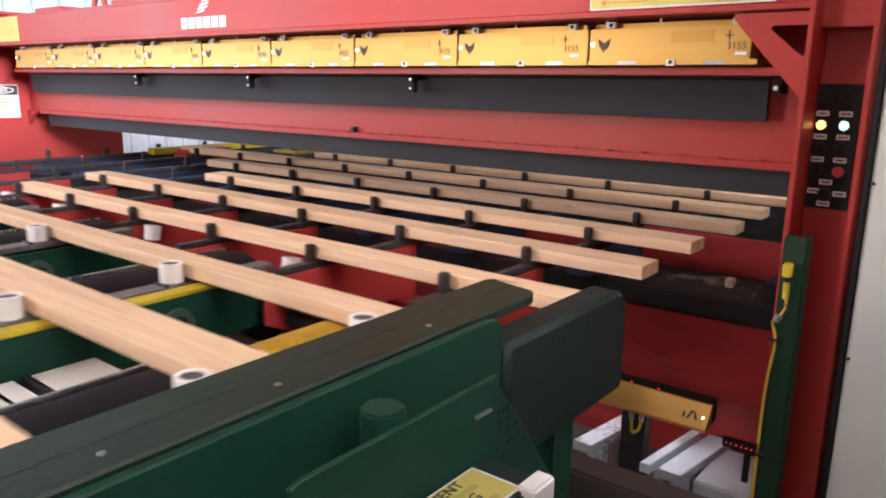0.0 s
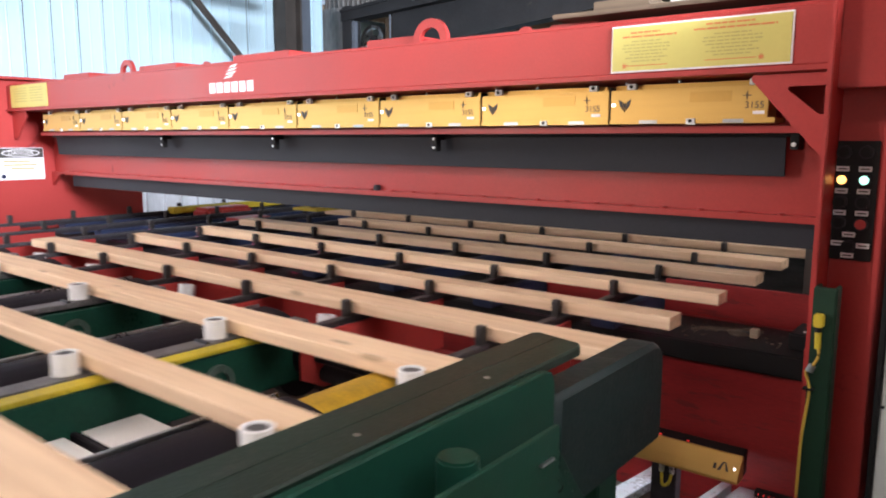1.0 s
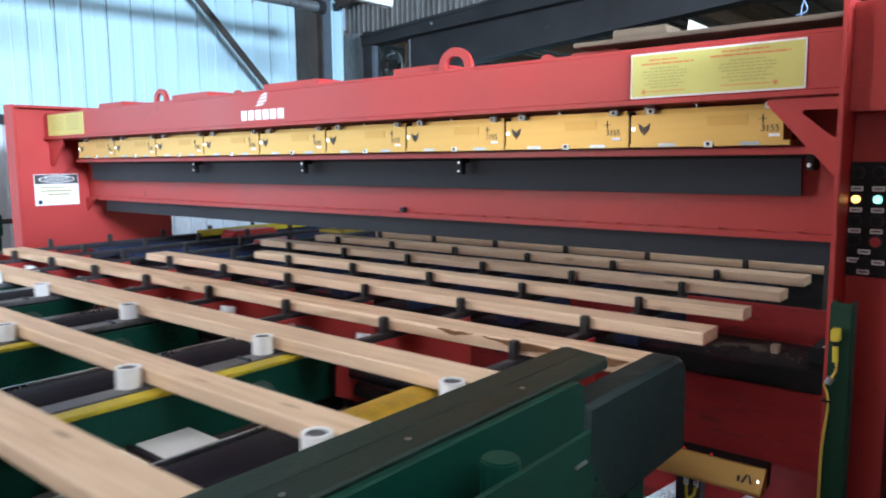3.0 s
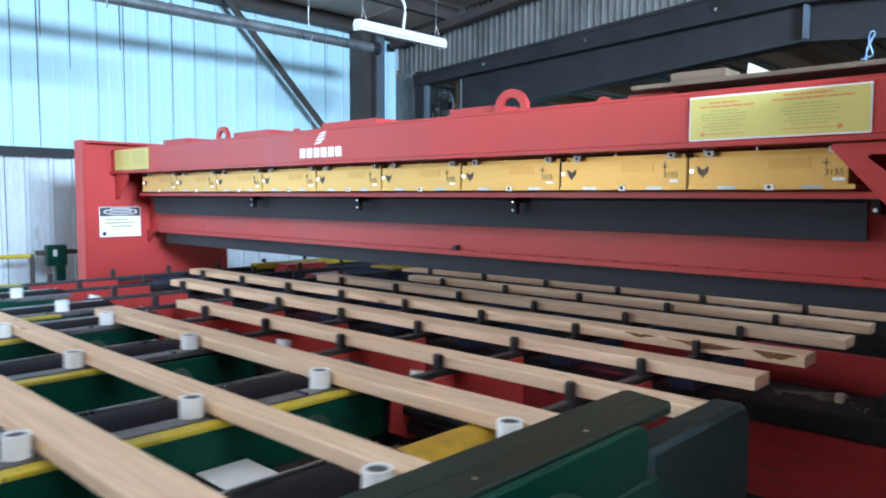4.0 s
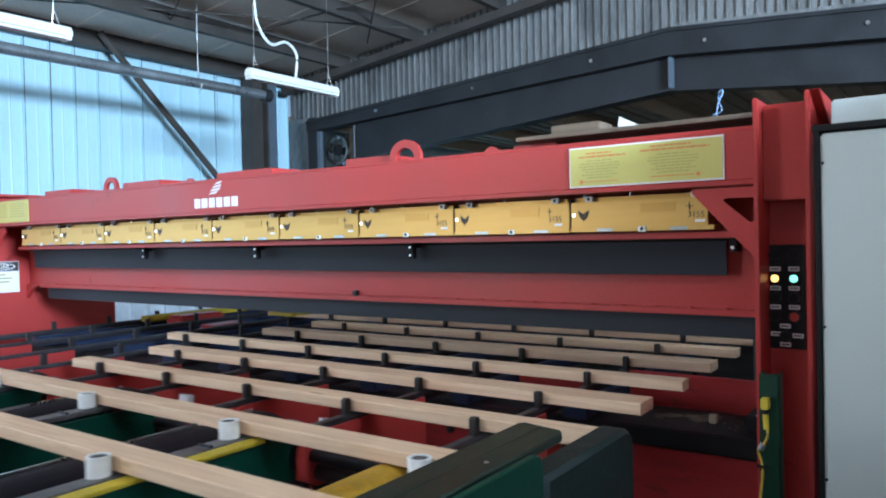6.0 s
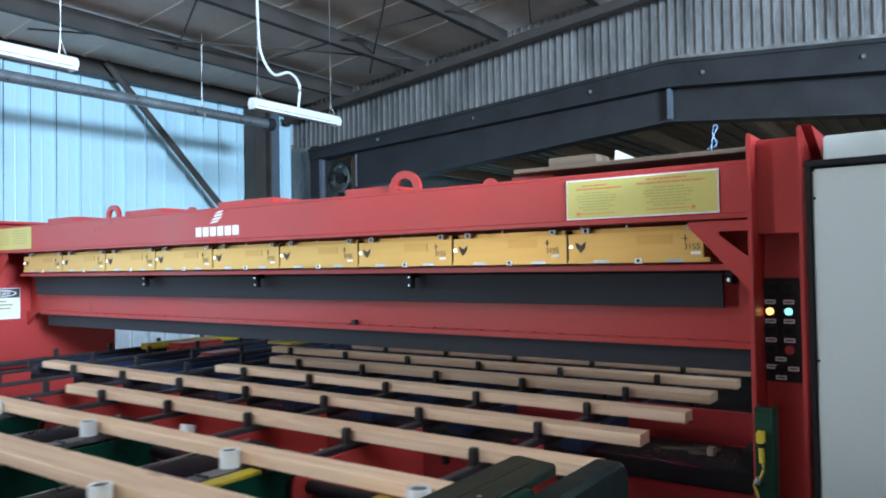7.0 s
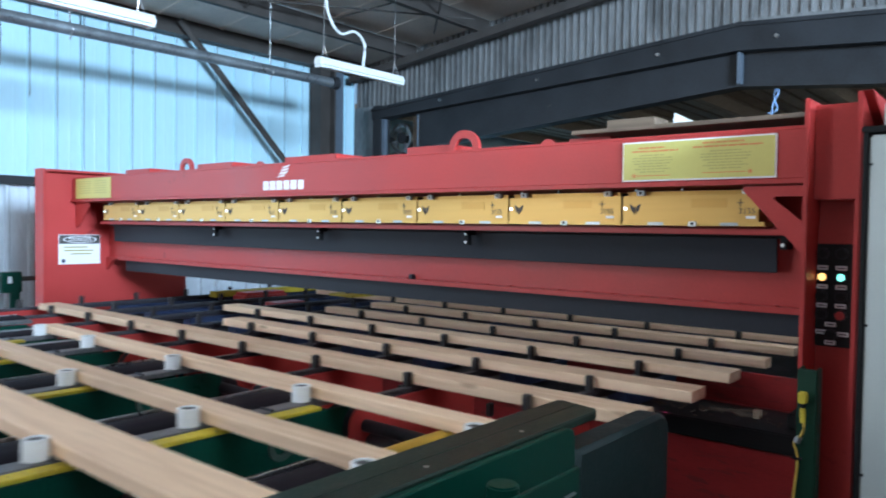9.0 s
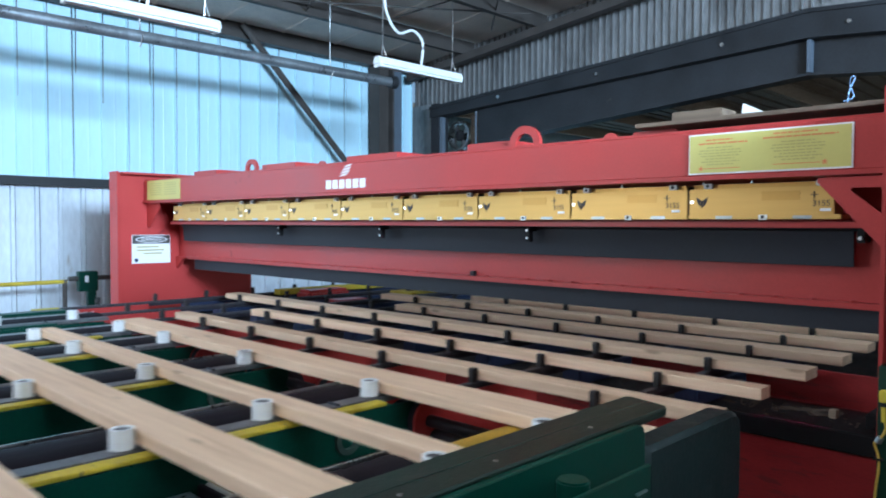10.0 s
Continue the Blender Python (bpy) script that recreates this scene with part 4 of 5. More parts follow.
def outfeed_line(xb):
    t = thing("scanner_chain_rail", "red chain rail with a dark chain and rounded nose", "conveyor rail", "scanner chain rails")
    y0 = Y_BLACK_START

    def nose(x0, x1):
        pts = [(-0.27, 0.893), (y0 + 0.05, 0.893)]
        pts += [(y0 - 0.01 - 0.075 * math.sin(a), 0.818 + 0.075 * math.cos(a)) for a in (0, 0.4, 0.8, 1.2, 1.57)]
        pts += [(y0 - 0.085, 0.74), (y0 + 0.02, 0.69), (-0.27, 0.68)]
        return prism(pts, "x", x0, x1, 0.002)

    part("side_plate", nose(xb + 0.024, xb + 0.036), RED, t)
    part("side_plate", nose(xb - 0.036, xb - 0.024), RED, t)
    part("chain", bbox(xb - 0.018, xb + 0.018, y0, 14.2, 0.898, 0.914, 0.003), CHAIN, t)
    part("guide", bbox(xb - 0.022, xb + 0.022, y0, 14.2, 0.872, 0.898, 0.003), STEEL_DARK, t)
    part("sprocket", cyl((xb - 0.022, y0, 0.81), (xb + 0.022, y0, 0.81), 0.085, 18), STEEL_DARK, t)
    part("far_rail", bbox(xb - 0.055, xb + 0.055, 0.06, 14.2, 0.79, 0.873, 0.006), NAVY, t, "dark blue rail under the chain")
    part("foot", bbox(xb - 0.03, xb + 0.03, y0 + 0.05, y0 + 0.13, 0.0, 0.72, 0.004), STEEL_DARK, t)
    for y in (4.0, 9.0, 13.8):
        part("leg", bbox(xb - 0.04, xb + 0.04, y, y + 0.08, 0.0, 0.79, 0.004), NAVY, t)
    return t


def conveyor_bases():
    solo("infeed_cross_beam", bbox(-5.0, 0.45, -2.45, -2.30, 0.60, 0.752, 0.006), GREEN, "green cross beam under the infeed rails", "beam")
    solo("infeed_cross_beam", bbox(-5.0, 0.45, -4.1, -3.95, 0.60, 0.752, 0.006), GREEN, "green cross beam under the infeed rails", "beam")
    solo("head_shaft", cyl((-5.1, Y_WHITE_END, 0.74), (0.35, Y_WHITE_END, 0.74), 0.032, 16), STEEL_DARK, "dark steel head shaft through the sprockets", "shaft", smooth=True)
    solo("tail_shaft", cyl((-5.1, Y_BLACK_START, 0.81), (0.35, Y_BLACK_START, 0.81), 0.025, 16), STEEL_DARK, "dark steel tail shaft through the sprockets", "shaft", smooth=True)
    solo("cross_channel", bbox(-5.2, 0.2, -0.62, -0.50, 0.50, 0.678, 0.006), RED_DUSTY_SHADE, "dusty red cross channel under the chain rails", "beam")
    solo("cross_channel", bbox(-5.2, 0.2, -0.40, -0.29, 0.50, 0.680, 0.006), RED_DUSTY_SHADE, "dusty red cross channel under the chain rails", "beam")
    # black plate added to hide the lit floor and stand for shade there
    d = thing("conveyor_bed", "added black bed standing for the dark space under the far chain rails", "conveyor bed")
    part("bed_plate", bbox(-5.0, 0.59, 0.62, 14.0, 0.66, 0.68, 0.003), BLACK, d)
    for x in (-4.55, 0.35):
        for y in (0.7, 7.0, 13.7):
            part("leg", bbox(x, x + 0.08, y, y + 0.08, 0.0, 0.66, 0.004), IRON_DARK, d)
    # sawdust on the dirty ledge
    bm = bmesh.new()
    rng = random.Random(8)
    for _ in range(320):
        c = rng.choice((-4.4, -3.1, -2.2, -1.2, -0.55, 0.1, 0.38, 0.44))
        x, y = min(0.62, rng.gauss(c, 0.16)), min(0.48, max(0.16, rng.gauss(0.36, 0.07)))
        s = rng.uniform(0.002, 0.0065)
        box(bm, x, x + s * rng.uniform(1, 3), y, y + s, 0.785, 0.785 + s * 0.6)
    for _ in range(16):
        x, y, r = rng.choice((-1.2, -0.5, 0.1, 0.3, 0.42)) + rng.gauss(0, 0.08), rng.uniform(0.28, 0.44), rng.uniform(0.012, 0.032)
        m = Matrix.LocRotScale((x, y, 0.784), Euler((0, 0, rng.uniform(0, 3))), (r * 1.8, r, 0.007))
        lump = bmesh.ops.create_icosphere(bm, subdivisions=2, radius=1.0, matrix=m)["verts"]
        for v in lump:
            v.co += Vector((rng.uniform(-1, 1), rng.uniform(-1, 1), rng.uniform(-0.3, 0.3))) * 0.005
    solo("sawdust", bm, SAWDUST, "scattered sawdust and bark on the ledge", "sawdust", kind="stuff")
    bm = bmesh.new()
    for _ in range(420):
        x, y = rng.uniform(-4.6, 0.4), rng.uniform(-2.6, -0.2)
        s = rng.uniform(0.006, 0.03)
        box(bm, x, x + s * rng.uniform(1, 4), y, y + s, 0.0, s * 0.3)
    solo("wood_chips", bm, SAWDUST, "wood chips scattered on the floor under the rails", "chips", kind="stuff")
    g = thing("chain_guard", "scuffed mustard-yellow half-round sheet-metal guard over the chain end", "guard")
    n = 12
    arch = [(-0.055 - 0.115 * math.cos(math.pi * k / n), 0.835 + 0.082 * math.sin(math.pi * k / n)) for k in range(n + 1)]
    part("cover", prism(arch + [(x, z - 0.005) for x, z in arch[::-1]], "y", -1.52, -1.10), MUSTARD, g, smooth=True)
    part("lip", wire([(x, -1.52, z - 0.004) for x, z in arch], 0.005, 6, 1), MUSTARD, g)
    part("rib", bbox(-0.16, 0.05, -1.13, -1.12, 0.80, 0.84, 0.002), STEEL_DARK, g)
    for x in (-0.168, 0.052):
        part("leg", bbox(x, x + 0.006, -1.30, -1.22, 0.0, 0.84, 0.001), STEEL_DARK, g)


def tray():
    s = thing("sheet_tray", "sheet tray coloured white for bright glare, with dark dividers between the infeed rails", "tray")
    for y0, y1, z in ((-1.80, -1.63, 0.780), (-1.895, -1.845, 0.780), (-2.06, -1.98, 0.770)):
        part("sheet", bbox(-0.63, -0.40, y0, y1, z, z + 0.006, 0.001), TRAY_GLARE if y0 > -2 else PIPE, s)
        part("leg", bbox(-0.53, -0.51, y0 + 0.01, y0 + 0.03, 0.0, z, 0.002), STEEL_DARK, s)
    for y in (-1.83, -1.955):
        part("divider", bbox(-0.63, -0.40, y, y + 0.018, 0.74, 0.792, 0.003), STEEL_DARK, s)
        part("leg", bbox(-0.53, -0.51, y, y + 0.016, 0.0, 0.74, 0.002), STEEL_DARK, s)
    part("rod", cyl((-0.63, -1.918, 0.778), (-0.40, -1.918, 0.778), 0.011, 12), TRAY_GLARE, s, smooth=True)
    part("rod_leg", bbox(-0.53, -0.51, -1.922, -1.914, 0.0, 0.77, 0.001), STEEL_DARK, s)
    solo("drain_pipe", cyl((-1.35, -1.62, 0.64), (-1.05, -1.40, 0.60), 0.025, 14), STEEL, "short bright steel pipe by the tray", "pipe", smooth=True)
    solo("pipe_stand", bbox(-1.23, -1.18, -1.53, -1.49, 0.0, 0.60, 0.003), STEEL_DARK, "dark stand under the short pipe", "stand")


def side_rail():
    """The green guide rail in front, with its bumper, plates, stub pipe and sign box."""
    t = thing("guide_rail", "worn dark green steel guide rail beside the infeed", "guide rail")
    top = prism([(0.462, -9.0), (0.602, -9.0), (0.602, -1.335), (0.588, -1.31), (0.475, -1.285), (0.462, -1.30)], "z", 1.118, 1.14, 0.004)
    part("top_plate", top, RAIL_TOP, t, "top plate worn to brownish bare steel")
    part("weld_bead", wire([(0.53, -9.0 + 0.7 * k, 1.1392) for k in range(11)] + [(0.531, -1.31, 1.1392)], 0.0025, 6, 1), RAIL_TOP, t)
    part("web", bbox(0.50, 0.54, -9.0, -1.5, 0.80, 1.118, 0.004), GREEN, t)
    n = [(-9.0, 0.76)] + [(-9.0, 1.133)] + [(-1.505, 1.133), (-1.482, 1.126), (-1.472, 1.105)] + [(-1.472, 0.76)]
    part("side_plate", prism(n, "x", 0.604, 0.622, 0.003), GREEN, t)
    part("brace_plate", prism([(-1.472, 1.0), (-1.472, 0.62), (-1.18, 0.62)], "x", 0.606, 0.616, 0.002), GREEN, t)
    for y in (-1.62, -1.95, -2.2, -2.6):
        part("screw", cyl((0.565, y, 1.138), (0.565, y, 1.141), 0.006, 8), STEEL, t)
    for y in (-2.5, -5.0, -8.0):
        part("leg", bbox(0.50, 0.60, y, y + 0.1, 0.0, 0.80, 0.005), GREEN, t)
    b = thing("bumper_block", "dark green rounded steel guide block", "guide")
    pts = [(-1.42, 0.78), (-1.42, 1.056), (-0.93, 1.056), (-0.895, 1.049), (-0.872, 1.028), (-0.865, 0.995), (-0.865, 0.80), (-0.88, 0.78)]
    part("block", prism(pts, "x", 0.515, 0.604, 0.013), GREEN_DARK, b, smooth=True)
    part("leg", bbox(0.53, 0.59, -1.2, -1.1, 0.0, 0.78, 0.004), GREEN, b)
    p = thing("stub_pipe", "short green capped stub pipe", "pipe")
    part("pipe", cyl((0.692, -1.875, 0.0), (0.692, -1.875, 1.118), 0.032, 20, bevel=0.004), GREEN, p, smooth=True)
    k = thing("bracket_plate", "green steel bracket plate beside the guide rail", "bracket")
    part("upright", prism([(-2.075, 1.045), (-2.075, 1.10), (-2.06, 1.105), (-1.655, 1.105), (-1.65, 0.80), (-1.65, 0.70), (-2.0, 0.70)], "x", 0.725, 0.735, 0.002), GREEN, k)
    part("slot_bar", bbox(0.735, 0.742, -1.72, -1.68, 1.055, 1.06, 0.001), STEEL, k)
    part("leg", bbox(0.70, 0.76, -1.76, -1.70, 0.0, 0.70, 0.004), GREEN, k)
    s = thing("sign_box", "dark green box with a yellow bilingual warning label", "box", at=(0.765, -1.83, 0.98))
    part("body", bbox(-0.028, 0.075, -0.24, 0.145, -0.10, 0.0, 0.005), GREEN_DARK, s)
    part("end_cap", bbox(0.06, 0.092, 0.09, 0.15, -0.05, 0.008, 0.004), WHITE, s, "pale grey end cap")
    part("leg", bbox(0.0, 0.05, -0.03, 0.03, -0.98, -0.10, 0.004), GREEN, s)
    part("label_backing", bbox(-0.024, 0.064, -0.22, 0.10, 0.0005, 0.0018, 0), SIGN_WHITE, s)
    part("label_face", bbox(-0.020, 0.060, -0.215, 0.095, 0.0018, 0.0026, 0), SIGN_YELLOW, s, "yellow warning label")
    turn = Matrix.Rotation(radians(90), 4, "Z")
    letters("AVERTISSEMENT", 0.026, Matrix.Translation((-0.008, -0.045, 0.0032)) @ turn, INK_DARK, s)
    letters("WARNING", 0.026, Matrix.Translation((0.030, -0.02, 0.0032)) @ turn, INK_DARK, s)
    for x in (0.011, 0.050):
        part("print_bar", bbox(x - 0.005, x + 0.005, -0.16, 0.06, 0.0026, 0.0034, 0), INK_GREY, s)


def sensor_post():
    t = thing("sensor_post", "green channel post with a yellow photo sensor and cable", "sensor post")
    part("web", bbox(0.878, 0.936, -0.535, -0.525, 0.0, 1.175, 0.004), DEEP_GREEN, t)
    part("flange", bbox(0.926, 0.936, -0.525, -0.47, 0.0, 1.175, 0.003), DEEP_GREEN, t)
    part("flange", bbox(0.878, 0.888, -0.525, -0.47, 0.0, 1.175, 0.003), DEEP_GREEN, t)
    part("sensor", bbox(0.888, 0.912, -0.565, -0.536, 1.07, 1.105, 0.003), YELLOW, t, "yellow photo sensor")
    part("plug", cyl((0.90, -0.55, 1.07), (0.90, -0.55, 1.055), 0.008, 10), BLACK, t)
    part("connector", cyl((0.90, -0.55, 1.055), (0.902, -0.55, 1.01), 0.0085, 10), YELLOW, t, "yellow cable connector", smooth=True)
    part("clamp", tube((0.893, -0.55, 0.962), (0.885, -0.55, 0.945), 0.010, 0.004, 10), STEEL, t, "bright steel clamp")
    part("cable", wire([(0.90, -0.55, 1.03), (0.905, -0.55, 0.99), (0.89, -0.55, 0.955), (0.877, -0.548, 0.94), (0.885, -0.545, 0.91), (0.888, -0.545, 0.87), (0.878, -0.545, 0.75), (0.876, -0.545, 0.55), (0.878, -0.545, 0.3)], 0.0040, 8, 6), CABLE, t, "yellow cable", smooth=True)
    for z in (0.89, 0.55):
        part("cable_tie", bbox(0.872, 0.90, -0.553, -0.535, z, z + 0.006, 0.001), BLACK, t)


def lower_scanner():
    """What shows low down under the portal: the upward-looking heads and steel profiles."""
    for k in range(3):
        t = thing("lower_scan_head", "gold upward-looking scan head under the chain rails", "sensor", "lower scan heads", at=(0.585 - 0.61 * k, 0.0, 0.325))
        part("housing", prism([(-0.05, 0.0), (-0.05, 0.010), (0.01, 0.088), (0.02, 0.088), (0.02, 0.0)], "x", -0.60, 0.0, 0.002), GOLD, t)
        part("lens_bed", prism([(0.0215, 0.0), (0.0215, 0.080), (0.08, 0.094), (0.08, 0.0)], "x", -0.60, -0.005, 0.002), BLACK, t, "black lens bed")
        slope = pose(0, -0.05, 0.010, 52.4)
        led = part("status_led", cyl((-0.020, 0.045, 0.0), (-0.020, 0.045, 0.003), 0.004, 10), LED_WHITE, t, "lit white status light")
        emblem = part("emblem", merged(bbox(-0.115, -0.105, 0.03, 0.052, 0.0, 0.0015, 0), prism([(-0.100, 0.028), (-0.086, 0.062), (-0.078, 0.062), (-0.090, 0.028)], "z", 0.0, 0.0015), prism([(-0.078, 0.062), (-0.072, 0.062), (-0.058, 0.03), (-0.068, 0.03)], "z", 0.0, 0.0015)), INK_DARK, t)
        led.matrix_local, emblem.matrix_local = slope, slope @ Matrix.Translation((0.02, 0, 0))
        for x in (-0.33, -0.22):
            part("laser_slot", bbox(x, x + 0.009, 0.035, 0.040, 0.078, 0.0865, 0), LED_RED, t, "lit red laser line")
        for x in (-0.30, -0.26):
            part("connector", cyl((x, 0.0, 0.0), (x, 0.0, -0.05), 0.010, 10), STEEL, t)
        part("cable", wire([(-0.30, 0, -0.05), (-0.29, -0.01, -0.10), (-0.27, 0, -0.09), (-0.26, 0, -0.05)], 0.006, 8), YELLOW, t, smooth=True)
        # glowing bar added out of sight to brighten the steel profiles below
        part("fill_bar", bbox(-0.55, -0.05, 0.035, 0.065, -0.012, -0.002, 0.002), FILL_BAR, t, "unseen glowing bar added to brighten the steel below")
        part("bracket", bbox(-0.35, -0.25, 0.02, 0.08, -0.325, 0.0, 0.003), STEEL_DARK, t)
    for x0, x1 in ((0.09, 0.17), (0.37, 0.41), (0.44, 0.53)):
        solo("steel_profile", merged(prism([(x0, -0.10), (x1, -0.10), (x1 + 0.06, 0.30), (x0 + 0.06, 0.30)], "z", 0.12, 0.16, 0.003), bbox(x0 + 0.02, x1, 0.0, 0.06, 0.0, 0.12, 0.003)), GALV_BRIGHT, "bright steel profile below the scan heads", "profile")
    solo("cable_tray", bbox(0.56, 0.80, -0.05, 0.28, 0.0, 0.13, 0.006), GALV_BRIGHT, "bright steel cable tray on the floor", "tray")
    solo("base_beam", bbox(-0.4, 0.82, -0.72, -0.6, 0.33, 0.41, 0.01), IRON_DARK, "dark steel beam low in the frame", "beam")
    solo("base_post", bbox(0.35, 0.42, -0.7, -0.62, 0.0, 0.33, 0.004), IRON_DARK, "dark steel support of the low beam", "support")
    s = thing("light_strip", "black strip with a row of red indicator lights", "light strip")
    part("housing", bbox(0.62, 0.80, 0.05, 0.08, 0.25, 0.28, 0.003), BLACK, s)
    part("support", bbox(0.70, 0.72, 0.055, 0.075, 0.0, 0.25, 0.002), BLACK, s)
    for k in range(9):
        part("indicator", cyl((0.635 + 0.018 * k, 0.046, 0.268), (0.635 + 0.018 * k, 0.05, 0.268), 0.0022, 6), LED_RED, s)


def far_side():
    g = thing("side_guard", "black steel side guard beyond the portal", "guard")
    part("panel", bbox(0.60, 0.63, 0.80, 6.0, 0.45, 1.08, 0.004), BLACK, g)
    part("post", bbox(0.59, 0.64, 0.74, 0.80, 0.0, 1.12, 0.004), IRON_DARK, g)
    part("post", bbox(0.59, 0.64, 6.0, 6.06, 0.0, 1.12, 0.004), IRON_DARK, g)
    b = thing("switch_box", "green switch box on a post by a railing", "switch box")
    part("box", bbox(-6.85, -6.75, -0.155, 0.04, 0.86, 1.075, 0.008), GREEN, b)
    part("post", bbox(-6.84, -6.78, -0.06, 0.03, 0.0, 0.86, 0.004), GREEN, b)
    part("face_plate", bbox(-6.752, -6.746, -0.10, -0.06, 0.96, 1.03, 0.002), SIGN_WHITE, b)
    r = thing("railing", "yellow and black low railing beside the machine", "railing")
    part("rail", cyl((-6.85, -3.2, 0.97), (-6.85, -0.25, 0.97), 0.022, 10), YELLOW, r)
    part("dark_rail", cyl((-6.8, -0.25, 1.0), (-6.8, 1.2, 1.0), 0.025, 10), IRON_DARK, r)
    for y in (-3.0, -1.6, -0.27):
        part("post", cyl((-6.85, y, 0), (-6.85, y, 0.99), 0.025, 10), IRON_DARK, r)
    part("post", cyl((-6.8, 1.15, 0), (-6.8, 1.15, 0.99), 0.025, 10), IRON_DARK, r)
    solo("yellow_guard", bbox(-5.02, -4.86, -1.16, -0.92, 0.0, 0.90, 0.02), YELLOW, "yellow guard box at the far end of the infeed", "guard")
    solo("green_side_beam", bbox(-4.62, -4.46, -6.0, -1.02, 0.70, 0.93, 0.02), GREEN, "green steel side beam of the infeed", "beam")
    solo("green_beam_leg", bbox(-4.58, -4.5, -1.8, -1.7, 0.0, 0.70, 0.004), GREEN, "green leg under the side beam", "leg")
    solo("green_beam_leg", bbox(-4.58, -4.5, -5.0, -4.9, 0.0, 0.70, 0.004), GREEN, "green leg under the side beam", "leg")
    # beyond the portal
    y = thing("far_guard_rail", "yellow guard rail on dark posts beyond the portal", "guard rail")
    part("rail", bbox(-4.72, -4.62, 0.95, 4.2, 0.90, 0.955, 0.004), YELLOW, y)
    for v in (1.75, 3.0, 4.1):
        part("post", bbox(-4.69, -4.65, v, v + 0.04, 0, 0.90, 0.003), IRON_DARK, y)
    for x0, x1, y0, y1, z1 in ((-4.58, -4.34, 1.1, 1.6, 0.95), (-3.96, -3.72, 0.98, 1.36, 0.91)):
        solo("red_guard", bbox(x0, x1, y0, y1, 0.68, z1, 0.03), RED, "red rounded guard beyond the portal", "guard")
    h = thing("hold_down_plate", "yellow hold-down plate on an arm behind the portal", "guard")
    part("plate", bbox(-3.05, -2.78, 0.98, 1.36, 1.03, 1.05, 0.006), YELLOW, h)
    part("arm", bbox(-2.96, -2.88, 0.292, 1.1, 1.30, 1.34, 0.004), IRON_DARK, h)
    part("drop", bbox(-2.94, -2.90, 1.06, 1.1, 1.05, 1.30, 0.003), IRON_DARK, h)
    g = thing("drive_housing", "green drive housing with a yellow lid beyond the portal", "machine")
    part("housing", bbox(-3.9, -2.9, 3.3, 3.9, 0.0, 1.05, 0.03), GREEN, g)
    part("lid", bbox(-3.85, -2.95, 3.32, 3.88, 1.05, 1.09, 0.01), YELLOW, g, "yellow lid")
    m = thing("wall_fan", "grey fan motor in a frame by the opening", "fan")
    part("frame", tube((-6.74, NYF, 3.05), (-6.74, NYF + 0.12, 3.05), 0.24, 0.2, 20), STEEL, m)
    part("motor", cyl((-6.74, NYF + 0.02, 3.05), (-6.74, NYF + 0.22, 3.05), 0.09, 16), IRON, m)
    for k in range(4):
        a = k * math.pi / 2 + 0.5
        part("blade", prism([(-6.74 + 0.06 * math.cos(a), 3.05 + 0.06 * math.sin(a)), (-6.74 + 0.2 * math.cos(a - 0.3), 3.05 + 0.2 * math.sin(a - 0.3)), (-6.74 + 0.2 * math.cos(a + 0.4), 3.05 + 0.2 * math.sin(a + 0.4))], "y", NYF + 0.05, NYF + 0.06), STEEL, m)
    part("stand", bbox(-6.79, -6.69, NYF + 0.03, NYF + 0.09, 0.0, 2.82, 0.004), IRON, m)


NYF = 5.75

# ---- what moves: boards and the lugs that push them ----
LUG_AT, SPEED, PITCH = 0.118, 0.984, 0.485
BEATS = [0.5 * n for n in range(21)]
LEAD = 0.022  # the white lugs run this far ahead of the black ones
LEFT_ENDS = {8: -3.3, 7: -2.8, 6: -3.4, 5: -3.9, 4: -2.8, 3: -3.3, 2: -4.5, 1: -3.4, 0: -2.72, -1: -3.28, -2: -3.1, -3: -3.1, -4: -3.32, -5: -3.4, -6: -2.82, -7: -3.36,
             -8: -4.49, -9: -3.85, -10: -2.80, -11: -2.82, -12: -3.27, -13: -2.75, -14: -2.75, -15: -4.1, -16: -2.84, -17: -2.85, -18: -3.5, -19: -2.77,
             -20: -4.5, -21: -3.27, -22: -3.47, -23: -3.35, -24: -3.27, -25: -2.8, -26: -3.4, -27: -3.1}


DRIFT = ((0.0, 0.0), (3.5, 0.0), (4.5, -0.022), (5.5, -0.022), (7.5, -0.010), (9.0, 0.0), (10.0, 0.0))  # the drive falls back a little


def lug_y(k, t):
    late = next(a[1] + (b[1] - a[1]) * (t - a[0]) / (b[0] - a[0]) for a, b in zip(DRIFT, DRIFT[1:]) if t <= b[0])
    return LUG_AT + SPEED * t + PITCH * k + late


def board_y(k, t):
    """Where a board's near edge lies: it loses the lead while the black lugs take it over."""
    y = lug_y(k, t)
    return y + 0.048 + LEAD * min(1.0, max(0.0, (-0.85 - y) / 0.35))


